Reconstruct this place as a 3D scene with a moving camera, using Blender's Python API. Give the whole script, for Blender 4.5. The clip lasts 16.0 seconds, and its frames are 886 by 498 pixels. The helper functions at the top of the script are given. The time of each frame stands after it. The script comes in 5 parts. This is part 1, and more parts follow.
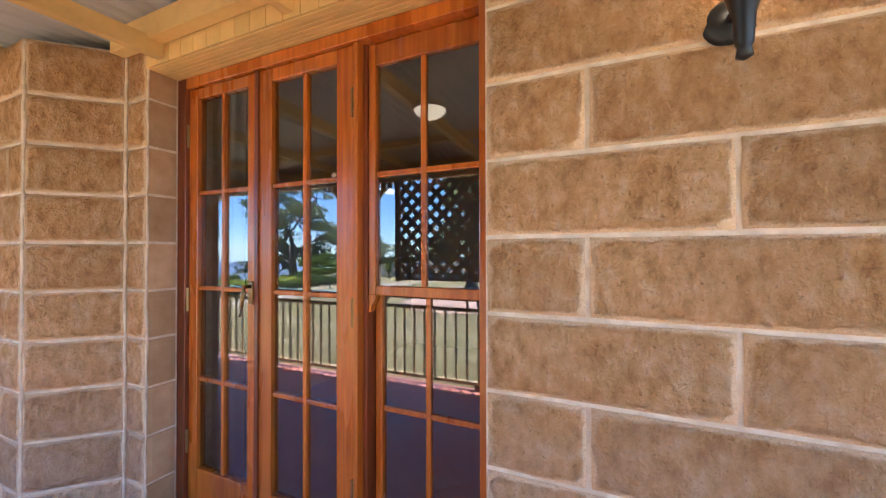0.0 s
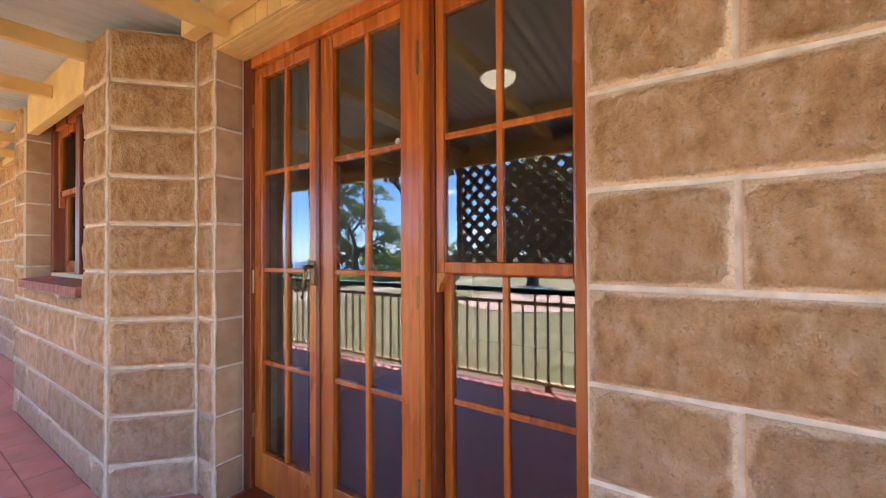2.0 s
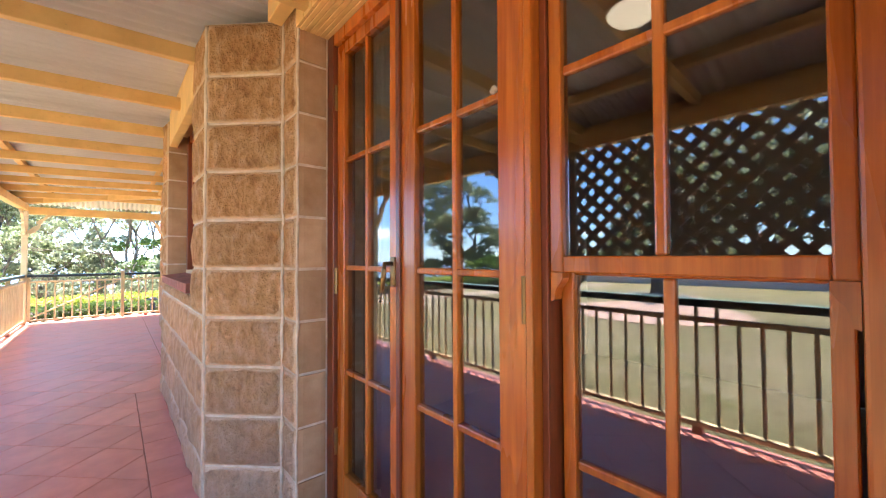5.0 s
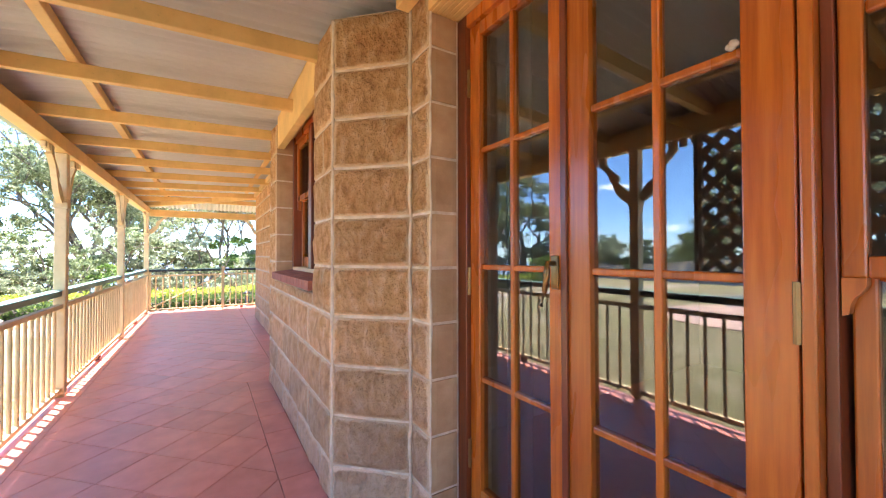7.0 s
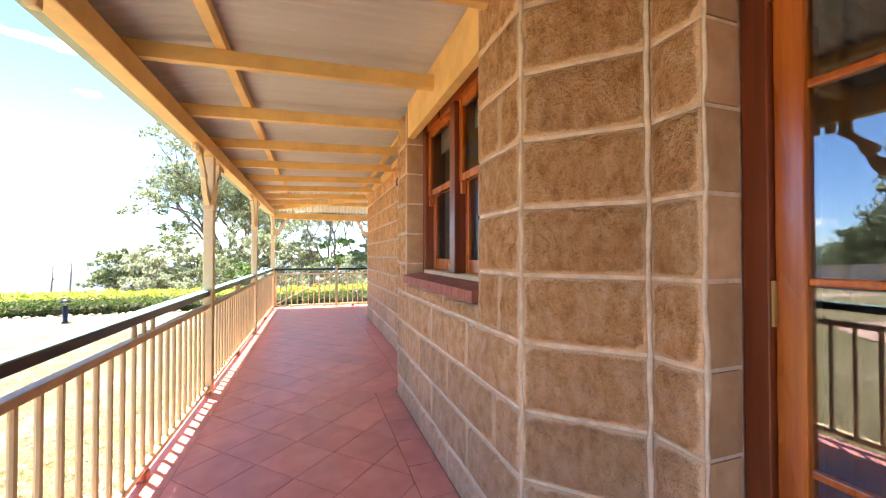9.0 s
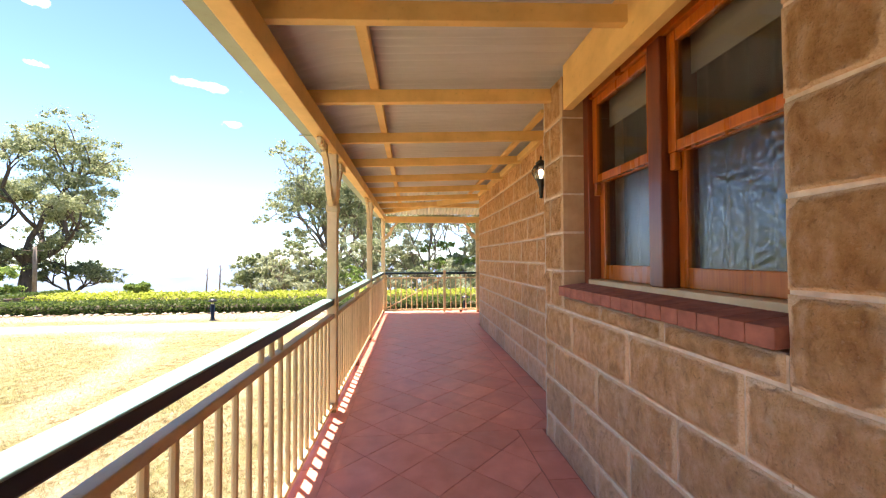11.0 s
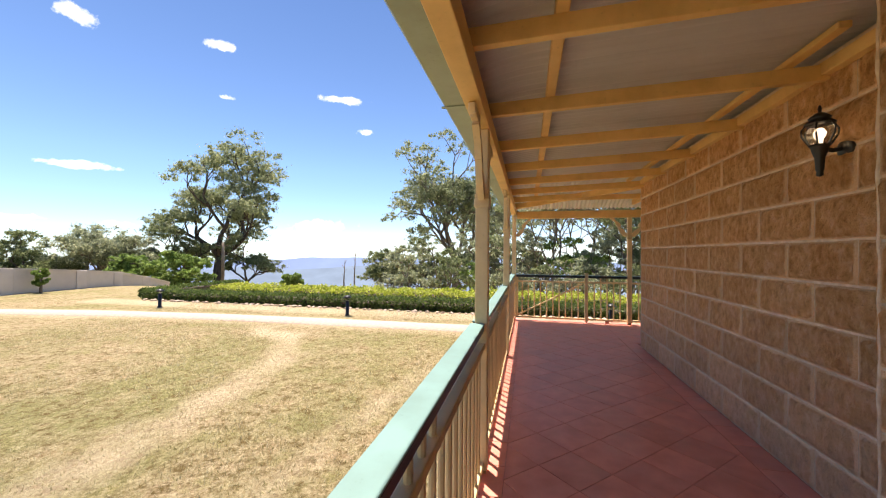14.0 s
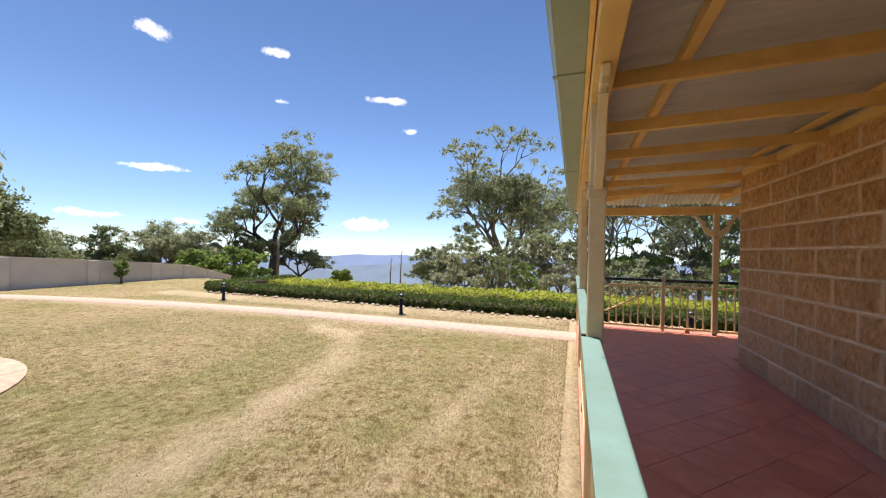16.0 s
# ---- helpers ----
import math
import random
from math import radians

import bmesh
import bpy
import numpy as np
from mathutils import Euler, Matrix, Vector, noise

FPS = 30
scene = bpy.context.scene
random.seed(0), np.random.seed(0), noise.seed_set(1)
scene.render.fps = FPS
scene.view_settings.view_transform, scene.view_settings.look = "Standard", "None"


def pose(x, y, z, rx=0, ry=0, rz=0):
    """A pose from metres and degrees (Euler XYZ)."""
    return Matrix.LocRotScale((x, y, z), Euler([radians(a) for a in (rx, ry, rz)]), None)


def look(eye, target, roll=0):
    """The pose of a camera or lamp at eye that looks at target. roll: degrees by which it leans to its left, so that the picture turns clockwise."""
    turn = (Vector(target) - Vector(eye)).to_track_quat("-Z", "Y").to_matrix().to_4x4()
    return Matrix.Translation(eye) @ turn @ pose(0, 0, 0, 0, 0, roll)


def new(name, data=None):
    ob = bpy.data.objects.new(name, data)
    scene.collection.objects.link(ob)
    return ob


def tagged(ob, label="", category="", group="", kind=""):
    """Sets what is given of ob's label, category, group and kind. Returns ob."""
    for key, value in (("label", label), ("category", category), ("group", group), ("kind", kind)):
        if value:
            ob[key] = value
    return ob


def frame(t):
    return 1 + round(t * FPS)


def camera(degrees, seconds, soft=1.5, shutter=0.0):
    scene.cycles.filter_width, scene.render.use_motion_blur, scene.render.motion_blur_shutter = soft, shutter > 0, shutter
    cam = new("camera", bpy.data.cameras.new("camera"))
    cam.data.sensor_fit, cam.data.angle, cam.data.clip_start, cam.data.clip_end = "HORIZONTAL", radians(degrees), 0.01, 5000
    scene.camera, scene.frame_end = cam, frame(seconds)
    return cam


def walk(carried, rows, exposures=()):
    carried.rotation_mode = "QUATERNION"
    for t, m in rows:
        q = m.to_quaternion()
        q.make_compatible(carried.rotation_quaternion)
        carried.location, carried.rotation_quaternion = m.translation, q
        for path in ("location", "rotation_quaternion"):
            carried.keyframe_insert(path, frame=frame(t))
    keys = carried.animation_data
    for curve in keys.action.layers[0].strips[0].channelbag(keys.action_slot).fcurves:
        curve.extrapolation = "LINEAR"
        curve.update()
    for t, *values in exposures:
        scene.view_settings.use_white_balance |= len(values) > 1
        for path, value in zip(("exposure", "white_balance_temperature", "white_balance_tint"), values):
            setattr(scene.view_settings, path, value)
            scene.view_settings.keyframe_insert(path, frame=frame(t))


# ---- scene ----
cam = camera(99.3, 16.0, 1.15)
PATH = [
    (0, (0.25, 0.092, 1.333), (-0.578, 1.912, 1.353), -0.1),
    (0.5, (0.234, 0.121, 1.311), (-0.657, 1.911, 1.331), -0.1),
    (1, (0.2, 0.144, 1.283), (-0.756, 1.901, 1.303), -0.1),
    (1.5, (0.144, 0.171, 1.257), (-0.878, 1.891, 1.278), -0.2),
    (2, (0.1, 0.238, 1.233), (-0.991, 1.914, 1.254), -0.3),
    (2.5, (0.056, 0.307, 1.205), (-1.099, 1.94, 1.227), -0.2),
    (3, (0.015, 0.362, 1.195), (-1.202, 1.949, 1.221), -0.2),
    (5.5, (-0.18, 0.572, 1.204), (-1.74, 1.823, 1.235), -0.2),
    (6, (-0.235, 0.511, 1.214), (-1.839, 1.706, 1.232), -0.1),
    (6.5, (-0.343, 0.453, 1.206), (-1.997, 1.577, 1.233), -0.0),
    (7, (-0.47, 0.373, 1.204), (-2.163, 1.437, 1.234), -0.1),
    (7.5, (-0.615, 0.322, 1.196), (-2.351, 1.316, 1.229), -0.0),
    (8, (-0.804, 0.269, 1.207), (-2.591, 1.166, 1.242), 0.0),
    (8.5, (-0.961, 0.235, 1.213), (-2.805, 1.007, 1.242), -0.0),
    (9, (-1.137, 0.195, 1.22), (-3.029, 0.843, 1.248), 0.0),
    (9.5, (-1.312, 0.13, 1.226), (-3.24, 0.661, 1.251), -0.2),
    (9.7, (-1.383, 0.105, 1.225), (-3.323, 0.59, 1.255), -0.3),
    (12, (-2.139, -0.153, 1.276), (-4.137, -0.227, 1.311), 0.1),
    (12.5, (-2.298, -0.21, 1.311), (-4.29, -0.389, 1.34), 0.2),
    (13, (-2.433, -0.255, 1.334), (-4.415, -0.526, 1.354), 0.4),
    (13.5, (-2.531, -0.324, 1.329), (-4.498, -0.685, 1.347), 0.4),
    (14, (-2.629, -0.403, 1.33), (-4.58, -0.844, 1.348), 0.4),
    (14.5, (-2.748, -0.5, 1.33), (-4.683, -1.005, 1.346), 0.6),
    (15, (-2.834, -0.606, 1.334), (-4.752, -1.172, 1.353), 0.9),
    (15.5, (-2.872, -0.723, 1.334), (-4.775, -1.336, 1.348), 1.1),
    (16, (-2.862, -0.782, 1.323), (-4.751, -1.439, 1.33), 1.2),
]
walk(cam, [(t, look(eye, target, roll)) for t, eye, target, roll in PATH],
     [(0.0, 3.55, 5650, 14), (3.0, 3.65, 5800, 14), (5.5, 3.70, 6050, 14), (7.0, 3.58, 6000, 14), (9.0, 3.38, 6350, 16), (9.7, 3.20, 6550, 16), (12.0, 2.50, 7200, 18), (13.0, 2.16, 7150, 18), (14.5, 1.70, 7000, 17), (16.0, 1.42, 6850, 16)])

# ---- world, sun, exposure ----
SUN_FROM = Vector((-0.20, -0.183, 1.0)).normalized()
world = bpy.data.worlds.new("world")
scene.world = world
world.use_nodes = True
wn, wl = world.node_tree.nodes, world.node_tree.links
wn.clear()
w_out = wn.new("ShaderNodeOutputWorld")
w_bg = wn.new("ShaderNodeBackground")
w_bg.inputs["Strength"].default_value = 0.15
w_sky = wn.new("ShaderNodeTexSky")
w_sky.sky_type = "NISHITA"
w_sky.sun_disc = False
w_sky.sun_elevation = math.asin(SUN_FROM.z)
w_sky.sun_rotation = math.atan2(SUN_FROM.x, SUN_FROM.y)
w_sky.altitude = 2600
w_sky.ozone_density = 5.0
w_sky.dust_density = 0.3
w_co = wn.new("ShaderNodeTexCoord")
w_sep = wn.new("ShaderNodeSeparateXYZ")
w_max = wn.new("ShaderNodeMath")
w_max.operation = "MAXIMUM"
w_max.inputs[1].default_value = 0.012
w_com = wn.new("ShaderNodeCombineXYZ")
wl.new(w_co.outputs["Generated"], w_sep.inputs[0])
wl.new(w_sep.outputs["Z"], w_max.inputs[0])
wl.new(w_sep.outputs["X"], w_com.inputs["X"])
wl.new(w_sep.outputs["Y"], w_com.inputs["Y"])
wl.new(w_max.outputs[0], w_com.inputs["Z"])
wl.new(w_com.outputs[0], w_sky.inputs["Vector"])
# small fair-weather clouds: soft ellipses broken up by noise; (direction, half width, half height, strength)
CLOUDS = [((-49, -77, 41), 0.030, 0.018, 0.9), ((-66, -62, 42.5), 0.032, 0.013, 0.95), ((-82.5, -43.5, 36.5), 0.055, 0.010, 0.95), ((-53.5, -83, 16), 0.060, 0.008, 0.9),
          ((-86, -51, 6.3), 0.080, 0.018, 0.9), ((-46.5, -88.5, 5.8), 0.06, 0.008, 0.7), ((-60, -79, 5.0), 0.05, 0.008, 0.6), ((-72, -68, 35), 0.022, 0.006, 0.55), ((-88, -40, 30), 0.03, 0.007, 0.5),
          ((-10, -97, 14), 0.10, 0.018, 0.8), ((20, -96, 18), 0.08, 0.014, 0.7)]
w_noise = wn.new("ShaderNodeTexNoise")
w_noise.inputs["Scale"].default_value = 26.0
w_noise.inputs["Detail"].default_value = 6.0
w_noise.inputs["Roughness"].default_value = 0.62
wl.new(w_co.outputs["Generated"], w_noise.inputs["Vector"])


def w_math(op, a, b):
    n = wn.new("ShaderNodeMath")
    n.operation = op
    for k, v in enumerate((a, b)):
        if isinstance(v, (int, float)):
            n.inputs[k].default_value = v
        else:
            wl.new(v, n.inputs[k])
    return n.outputs[0]


def w_dot(vec):
    n = wn.new("ShaderNodeVectorMath")
    n.operation = "DOT_PRODUCT"
    n.inputs[1].default_value = vec
    wl.new(w_co.outputs["Generated"], n.inputs[0])
    return n.outputs["Value"]


w_cloud = None
for way, half_w, half_h, power in CLOUDS:
    way = Vector(way).normalized()
    right = way.cross(Vector((0, 0, 1))).normalized()
    top = right.cross(way)
    u, v = w_math("DIVIDE", w_dot(right), half_w), w_math("DIVIDE", w_dot(top), half_h)
    d = w_math("SQRT", w_math("ADD", w_math("MULTIPLY", u, u), w_math("MULTIPLY", v, v)), 0.0)
    d = w_math("ADD", d, w_math("MULTIPLY", w_math("LESS_THAN", w_dot(way), 0.0), 50.0))
    c = w_math("MULTIPLY", w_math("SUBTRACT", 1.25, d), power)
    w_cloud = c if w_cloud is None else w_math("MAXIMUM", w_cloud, c)
w_ramp = wn.new("ShaderNodeValToRGB")
w_ramp.color_ramp.elements[0].position = 0.15
w_ramp.color_ramp.elements[1].position = 0.98
w_puff = w_math("ADD", w_cloud, w_math("MULTIPLY", w_math("SUBTRACT", w_noise.outputs["Fac"], 0.55), 2.6))
wl.new(w_puff, w_ramp.inputs["Fac"])
w_mix = wn.new("ShaderNodeMix")
w_mix.data_type = "RGBA"
w_mix.inputs["B"].default_value = (4.9, 4.9, 5.0, 1)
wl.new(w_ramp.outputs["Color"], w_mix.inputs["Factor"])
w_deep = wn.new("ShaderNodeValToRGB")
w_deep.color_ramp.elements[0].position, w_deep.color_ramp.elements[0].color = 0.02, (0.39, 0.41, 0.43, 1)
w_deep.color_ramp.elements[1].position, w_deep.color_ramp.elements[1].color = 0.55, (0.325, 0.375, 0.415, 1)
w_mid = w_deep.color_ramp.elements.new(0.2)
w_mid.color = (0.41, 0.45, 0.465, 1)
w_mul = wn.new("ShaderNodeMix")
w_mul.data_type, w_mul.blend_type = "RGBA", "MULTIPLY"
w_mul.inputs["Factor"].default_value = 1.0
wl.new(w_max.outputs[0], w_deep.inputs["Fac"])
wl.new(w_sky.outputs["Color"], w_mul.inputs["A"])
wl.new(w_deep.outputs["Color"], w_mul.inputs["B"])
wl.new(w_mul.outputs["Result"], w_mix.inputs["A"])
wl.new(w_mix.outputs["Result"], w_bg.inputs["Color"])
wl.new(w_bg.outputs[0], w_out.inputs["Surface"])

sun = new("sun", bpy.data.lights.new("sun", "SUN"))
sun.data.energy = 3.0
sun.data.angle = radians(0.53)
sun.data.color = (1.0, 0.95, 0.87)
sun.matrix_world = look(SUN_FROM * 40, (0, 0, 0))

# ---- materials ----


class Nodes:
    """A material under construction: a Principled surface with procedural inputs."""

    def __init__(self, name, rough=0.7, metal=0.0, spec=0.5):
        self.mat = bpy.data.materials.new(name)
        self.mat.use_nodes = True
        self.n, self.l = self.mat.node_tree.nodes, self.mat.node_tree.links
        self.p = self.n["Principled BSDF"]
        self.p.inputs["Roughness"].default_value = rough
        self.p.inputs["Metallic"].default_value = metal
        self.p.inputs["Specular IOR Level"].default_value = spec
        self.co = self.n.new("ShaderNodeTexCoord")

    def coords(self, scale=(1, 1, 1), space="Object", offset=True):
        m = self.n.new("ShaderNodeMapping")
        m.inputs["Scale"].default_value = scale
        self.l.new(self.co.outputs[space], m.inputs["Vector"])
        if offset:
            info = self.n.new("ShaderNodeObjectInfo")
            mul = self.n.new("ShaderNodeMath")
            mul.operation = "MULTIPLY"
            mul.inputs[1].default_value = 37.0
            self.l.new(info.outputs["Random"], mul.inputs[0])
            self.l.new(mul.outputs[0], m.inputs["Location"])
        return m.outputs[0]

    def noise(self, vec, scale, detail=4.0, rough=0.55):
        t = self.n.new("ShaderNodeTexNoise")
        t.inputs["Scale"].default_value = scale
        t.inputs["Detail"].default_value = detail
        t.inputs["Roughness"].default_value = rough
        self.l.new(vec, t.inputs["Vector"])
        return t.outputs["Fac"]

    def ramp(self, fac, stops):
        r = self.n.new("ShaderNodeValToRGB")
        e = r.color_ramp.elements
        while len(e) < len(stops):
            e.new(0.5)
        for el, (pos, col) in zip(e, stops):
            el.position = pos
            el.color = (*col, 1) if len(col) == 3 else col
        self.l.new(fac, r.inputs["Fac"])
        return r.outputs["Color"]

    def mix(self, fac, a, b, mode="MIX"):
        m = self.n.new("ShaderNodeMix")
        m.data_type = "RGBA"
        m.blend_type = mode
        for key, v in (("Factor", fac), ("A", a), ("B", b)):
            if isinstance(v, (int, float)):
                m.inputs[key].default_value = v
            elif isinstance(v, tuple):
                m.inputs[key].default_value = (*v, 1)
            else:
                self.l.new(v, m.inputs[key])
        return m.outputs["Result"]

    def tint(self, amount=0.12):
        """Grey factor round 1 that differs from object to object."""
        info = self.n.new("ShaderNodeObjectInfo")
        return self.ramp(info.outputs["Random"], [(0.0, (1 - amount,) * 3), (1.0, (1 + amount * 0.4,) * 3)])

    def attr(self, name):
        a = self.n.new("ShaderNodeAttribute")
        a.attribute_name = name
        return a.outputs["Fac"]

    def island(self):
        g = self.n.new("ShaderNodeNewGeometry")
        return g.outputs["Random Per Island"]

    def color(self, c):
        if isinstance(c, tuple):
            self.p.inputs["Base Color"].default_value = (*c, 1)
        else:
            self.l.new(c, self.p.inputs["Base Color"])

    def rough(self, fac, lo, hi):
        r = self.n.new("ShaderNodeMapRange")
        r.inputs["To Min"].default_value, r.inputs["To Max"].default_value = lo, hi
        self.l.new(fac, r.inputs["Value"])
        self.l.new(r.outputs[0], self.p.inputs["Roughness"])

    def bump(self, height, strength=0.3, distance=0.01):
        b = self.n.new("ShaderNodeBump")
        b.inputs["Strength"].default_value = strength
        b.inputs["Distance"].default_value = distance
        self.l.new(height, b.inputs["Height"])
        self.l.new(b.outputs[0], self.p.inputs["Normal"])


def make_stone():
    m = Nodes("sandstone", 0.92, spec=0.2)
    v = m.coords()
    big = m.noise(v, 4.0, 3)
    chisel = m.noise(m.coords((24, 24, 15)), 1.0, 8, 0.60)
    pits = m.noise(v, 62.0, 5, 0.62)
    grain = m.noise(v, 190.0, 3, 0.6)
    # colour follows the bump: hollows and pits darkened, crests paled, as painted relief shading
    rock = m.ramp(chisel, [(0.33, (0.42, 0.175, 0.055)), (0.43, (0.66, 0.340, 0.128)), (0.54, (0.82, 0.475, 0.215)), (0.66, (0.95, 0.66, 0.39))])
    rock = m.mix(0.42, rock, m.ramp(big, [(0.3, (0.64, 0.315, 0.115)), (0.7, (0.88, 0.54, 0.27))]))
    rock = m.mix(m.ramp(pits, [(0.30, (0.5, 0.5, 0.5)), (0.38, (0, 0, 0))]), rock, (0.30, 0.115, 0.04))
    rock = m.mix(m.ramp(pits, [(0.60, (0, 0, 0)), (0.72, (0.5, 0.5, 0.5))]), rock, (0.88, 0.60, 0.34))
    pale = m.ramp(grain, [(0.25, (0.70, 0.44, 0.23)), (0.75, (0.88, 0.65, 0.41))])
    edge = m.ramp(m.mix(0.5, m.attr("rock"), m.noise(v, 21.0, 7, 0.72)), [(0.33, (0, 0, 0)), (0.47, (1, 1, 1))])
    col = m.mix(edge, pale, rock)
    # pale salt bloom rising from the ground, broken into drifts
    geo = m.n.new("ShaderNodeNewGeometry")
    sep = m.n.new("ShaderNodeSeparateXYZ")
    m.l.new(geo.outputs["Position"], sep.inputs[0])
    rise = m.n.new("ShaderNodeMapRange")
    rise.inputs["From Min"].default_value, rise.inputs["From Max"].default_value = 0.0, 1.5
    rise.inputs["To Min"].default_value, rise.inputs["To Max"].default_value = 1.0, 0.0
    m.l.new(sep.outputs["Z"], rise.inputs["Value"])
    bloom = m.mix(0.55, rise.outputs[0], m.noise(v, 9.0, 7, 0.7))
    col = m.mix(m.ramp(bloom, [(0.40, (0, 0, 0)), (0.76, (0.48, 0.48, 0.48))]), col, (0.82, 0.62, 0.50))
    col = m.mix(m.ramp(grain, [(0.32, (0.25, 0.25, 0.25)), (0.42, (0, 0, 0))]), col, (0.38, 0.18, 0.08))
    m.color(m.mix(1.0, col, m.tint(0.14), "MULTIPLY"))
    m.bump(m.mix(edge, (0.5, 0.5, 0.5), m.mix(0.25, chisel, pits)), 1.0, 0.11)
    return m.mat


def make_dressed():
    m = Nodes("dressed sandstone", 0.9, spec=0.2)
    v = m.coords()
    col = m.ramp(m.noise(v, 7.0, 5), [(0.3, (0.46, 0.26, 0.125)), (0.7, (0.64, 0.41, 0.23))])
    m.color(m.mix(1.0, col, m.tint(0.2), "MULTIPLY"))
    m.bump(m.noise(v, 90.0, 4), 0.25, 0.004)
    return m.mat


def make_mortar():
    m = Nodes("lime mortar", 0.95, spec=0.2)
    v = m.coords(offset=False)
    m.color(m.ramp(m.noise(v, 18.0, 6), [(0.3, (0.60, 0.45, 0.31)), (0.7, (0.86, 0.71, 0.54))]))
    m.bump(m.noise(v, 60.0, 4), 0.5, 0.006)
    return m.mat


def make_timber(name, dark, mid, light, rough=0.22, coat=0.35):
    m = Nodes(name, rough, spec=0.5)
    grain = m.noise(m.coords((46, 46, 2.2)), 1.0, 5, 0.6)
    broad = m.noise(m.coords((5, 5, 0.8)), 1.0, 3)
    col = m.ramp(grain, [(0.25, dark), (0.5, mid), (0.78, light)])
    col = m.mix(0.35, col, m.ramp(broad, [(0.3, dark), (0.7, light)]))
    m.color(m.mix(1.0, col, m.tint(0.18), "MULTIPLY"))
    m.rough(broad, rough - 0.06, rough + 0.18)
    m.p.inputs["Coat Weight"].default_value = coat
    m.p.inputs["Coat Roughness"].default_value = 0.14
    m.bump(grain, 0.08, 0.002)
    return m.mat


def make_paint(name, col, rough=0.5, dirt=0.18, metal=0.0):
    m = Nodes(name, rough, metal)
    v = m.coords()
    n = m.noise(v, 5.0, 6, 0.6)
    dark = tuple(c * (1 - dirt) * k for c, k in zip(col, (1.0, 0.96, 0.9)))
    c = m.ramp(n, [(0.3, dark), (0.62, col)])
    c = m.mix(m.ramp(m.noise(v, 40.0, 3, 0.7), [(0.27, (0.35, 0.35, 0.35)), (0.36, (0, 0, 0))]), c, tuple(x * 0.55 for x in col))
    m.color(m.mix(1.0, c, m.tint(0.08), "MULTIPLY"))
    m.rough(n, rough - 0.08, rough + 0.12)
    m.bump(m.noise(v, 55.0, 3), 0.06, 0.003)
    return m.mat


def make_tile():
    m = Nodes("terracotta", 0.5, spec=0.4)
    v = m.coords()
    n = m.noise(v, 6.0, 6)
    c = m.ramp(n, [(0.3, (0.66, 0.235, 0.170)), (0.7, (0.82, 0.330, 0.250))])
    c = m.mix(m.ramp(m.noise(v, 2.2, 4), [(0.5, (0, 0, 0)), (0.75, (0.35, 0.35, 0.35))]), c, (0.52, 0.30, 0.25))
    m.color(m.mix(1.0, c, m.tint(0.10), "MULTIPLY"))
    m.rough(n, 0.24, 0.42)
    m.bump(m.noise(v, 80.0, 3), 0.1, 0.002)
    return m.mat


def make_plain(name, col, rough=0.8, spread=0.2, scale=8.0, metal=0.0):
    m = Nodes(name, rough, metal)
    v = m.coords()
    m.color(m.ramp(m.noise(v, scale, 5), [(0.3, tuple(c * (1 - spread) for c in col)), (0.7, tuple(min(1, c * (1 + spread)) for c in col))]))
    m.bump(m.noise(v, scale * 8, 3), 0.15, 0.004)
    return m.mat


def make_glass(name, gloss, ripple=0.006, scale=3.0):
    """Window glass: a sharp mirror share, the rest clear."""
    mat = bpy.data.materials.new(name)
    mat.use_nodes = True
    n, l = mat.node_tree.nodes, mat.node_tree.links
    n.clear()
    out = n.new("ShaderNodeOutputMaterial")
    mix = n.new("ShaderNodeMixShader")
    clear = n.new("ShaderNodeBsdfTransparent")
    clear.inputs["Color"].default_value = (0.78, 0.80, 0.80, 1)
    shine = n.new("ShaderNodeBsdfGlossy")
    shine.inputs["Roughness"].default_value = 0.0
    shine.inputs["Color"].default_value = (0.93, 0.95, 0.97, 1)
    co = n.new("ShaderNodeTexCoord")
    wav = n.new("ShaderNodeTexNoise")
    wav.inputs["Scale"].default_value = scale
    bump = n.new("ShaderNodeBump")
    bump.inputs["Strength"].default_value = ripple
    bump.inputs["Distance"].default_value = 0.02
    l.new(co.outputs["Object"], wav.inputs["Vector"])
    l.new(wav.outputs["Fac"], bump.inputs["Height"])
    l.new(bump.outputs[0], shine.inputs["Normal"])
    mix.inputs["Fac"].default_value = gloss
    l.new(clear.outputs[0], mix.inputs[1])
    l.new(shine.outputs[0], mix.inputs[2])
    l.new(mix.outputs[0], out.inputs["Surface"])
    return mat


def make_foliage(name, dark, mid, light, shine=0.35):
    m = Nodes(name, 0.55, spec=shine)
    c = m.ramp(m.island(), [(0.0, dark), (0.55, mid), (1.0, light)])
    m.color(m.mix(1.0, c, m.tint(0.2), "MULTIPLY"))
    m.p.inputs["Subsurface Weight"].default_value = 0.0
    tr = m.n.new("ShaderNodeBsdfTranslucent")
    m.l.new(c, tr.inputs["Color"])
    add = m.n.new("ShaderNodeMixShader")
    add.inputs["Fac"].default_value = 0.5
    out = m.n["Material Output"]
    m.l.new(m.p.outputs[0], add.inputs[1])
    m.l.new(tr.outputs[0], add.inputs[2])
    m.l.new(add.outputs[0], out.inputs["Surface"])
    return m.mat


def make_bark(name, a, b):
    m = Nodes(name, 0.9, spec=0.2)
    n = m.noise(m.coords((5, 5, 1.2)), 1.5, 6, 0.65)
    m.color(m.ramp(n, [(0.3, a), (0.7, b)]))
    m.bump(n, 0.6, 0.04)
    return m.mat


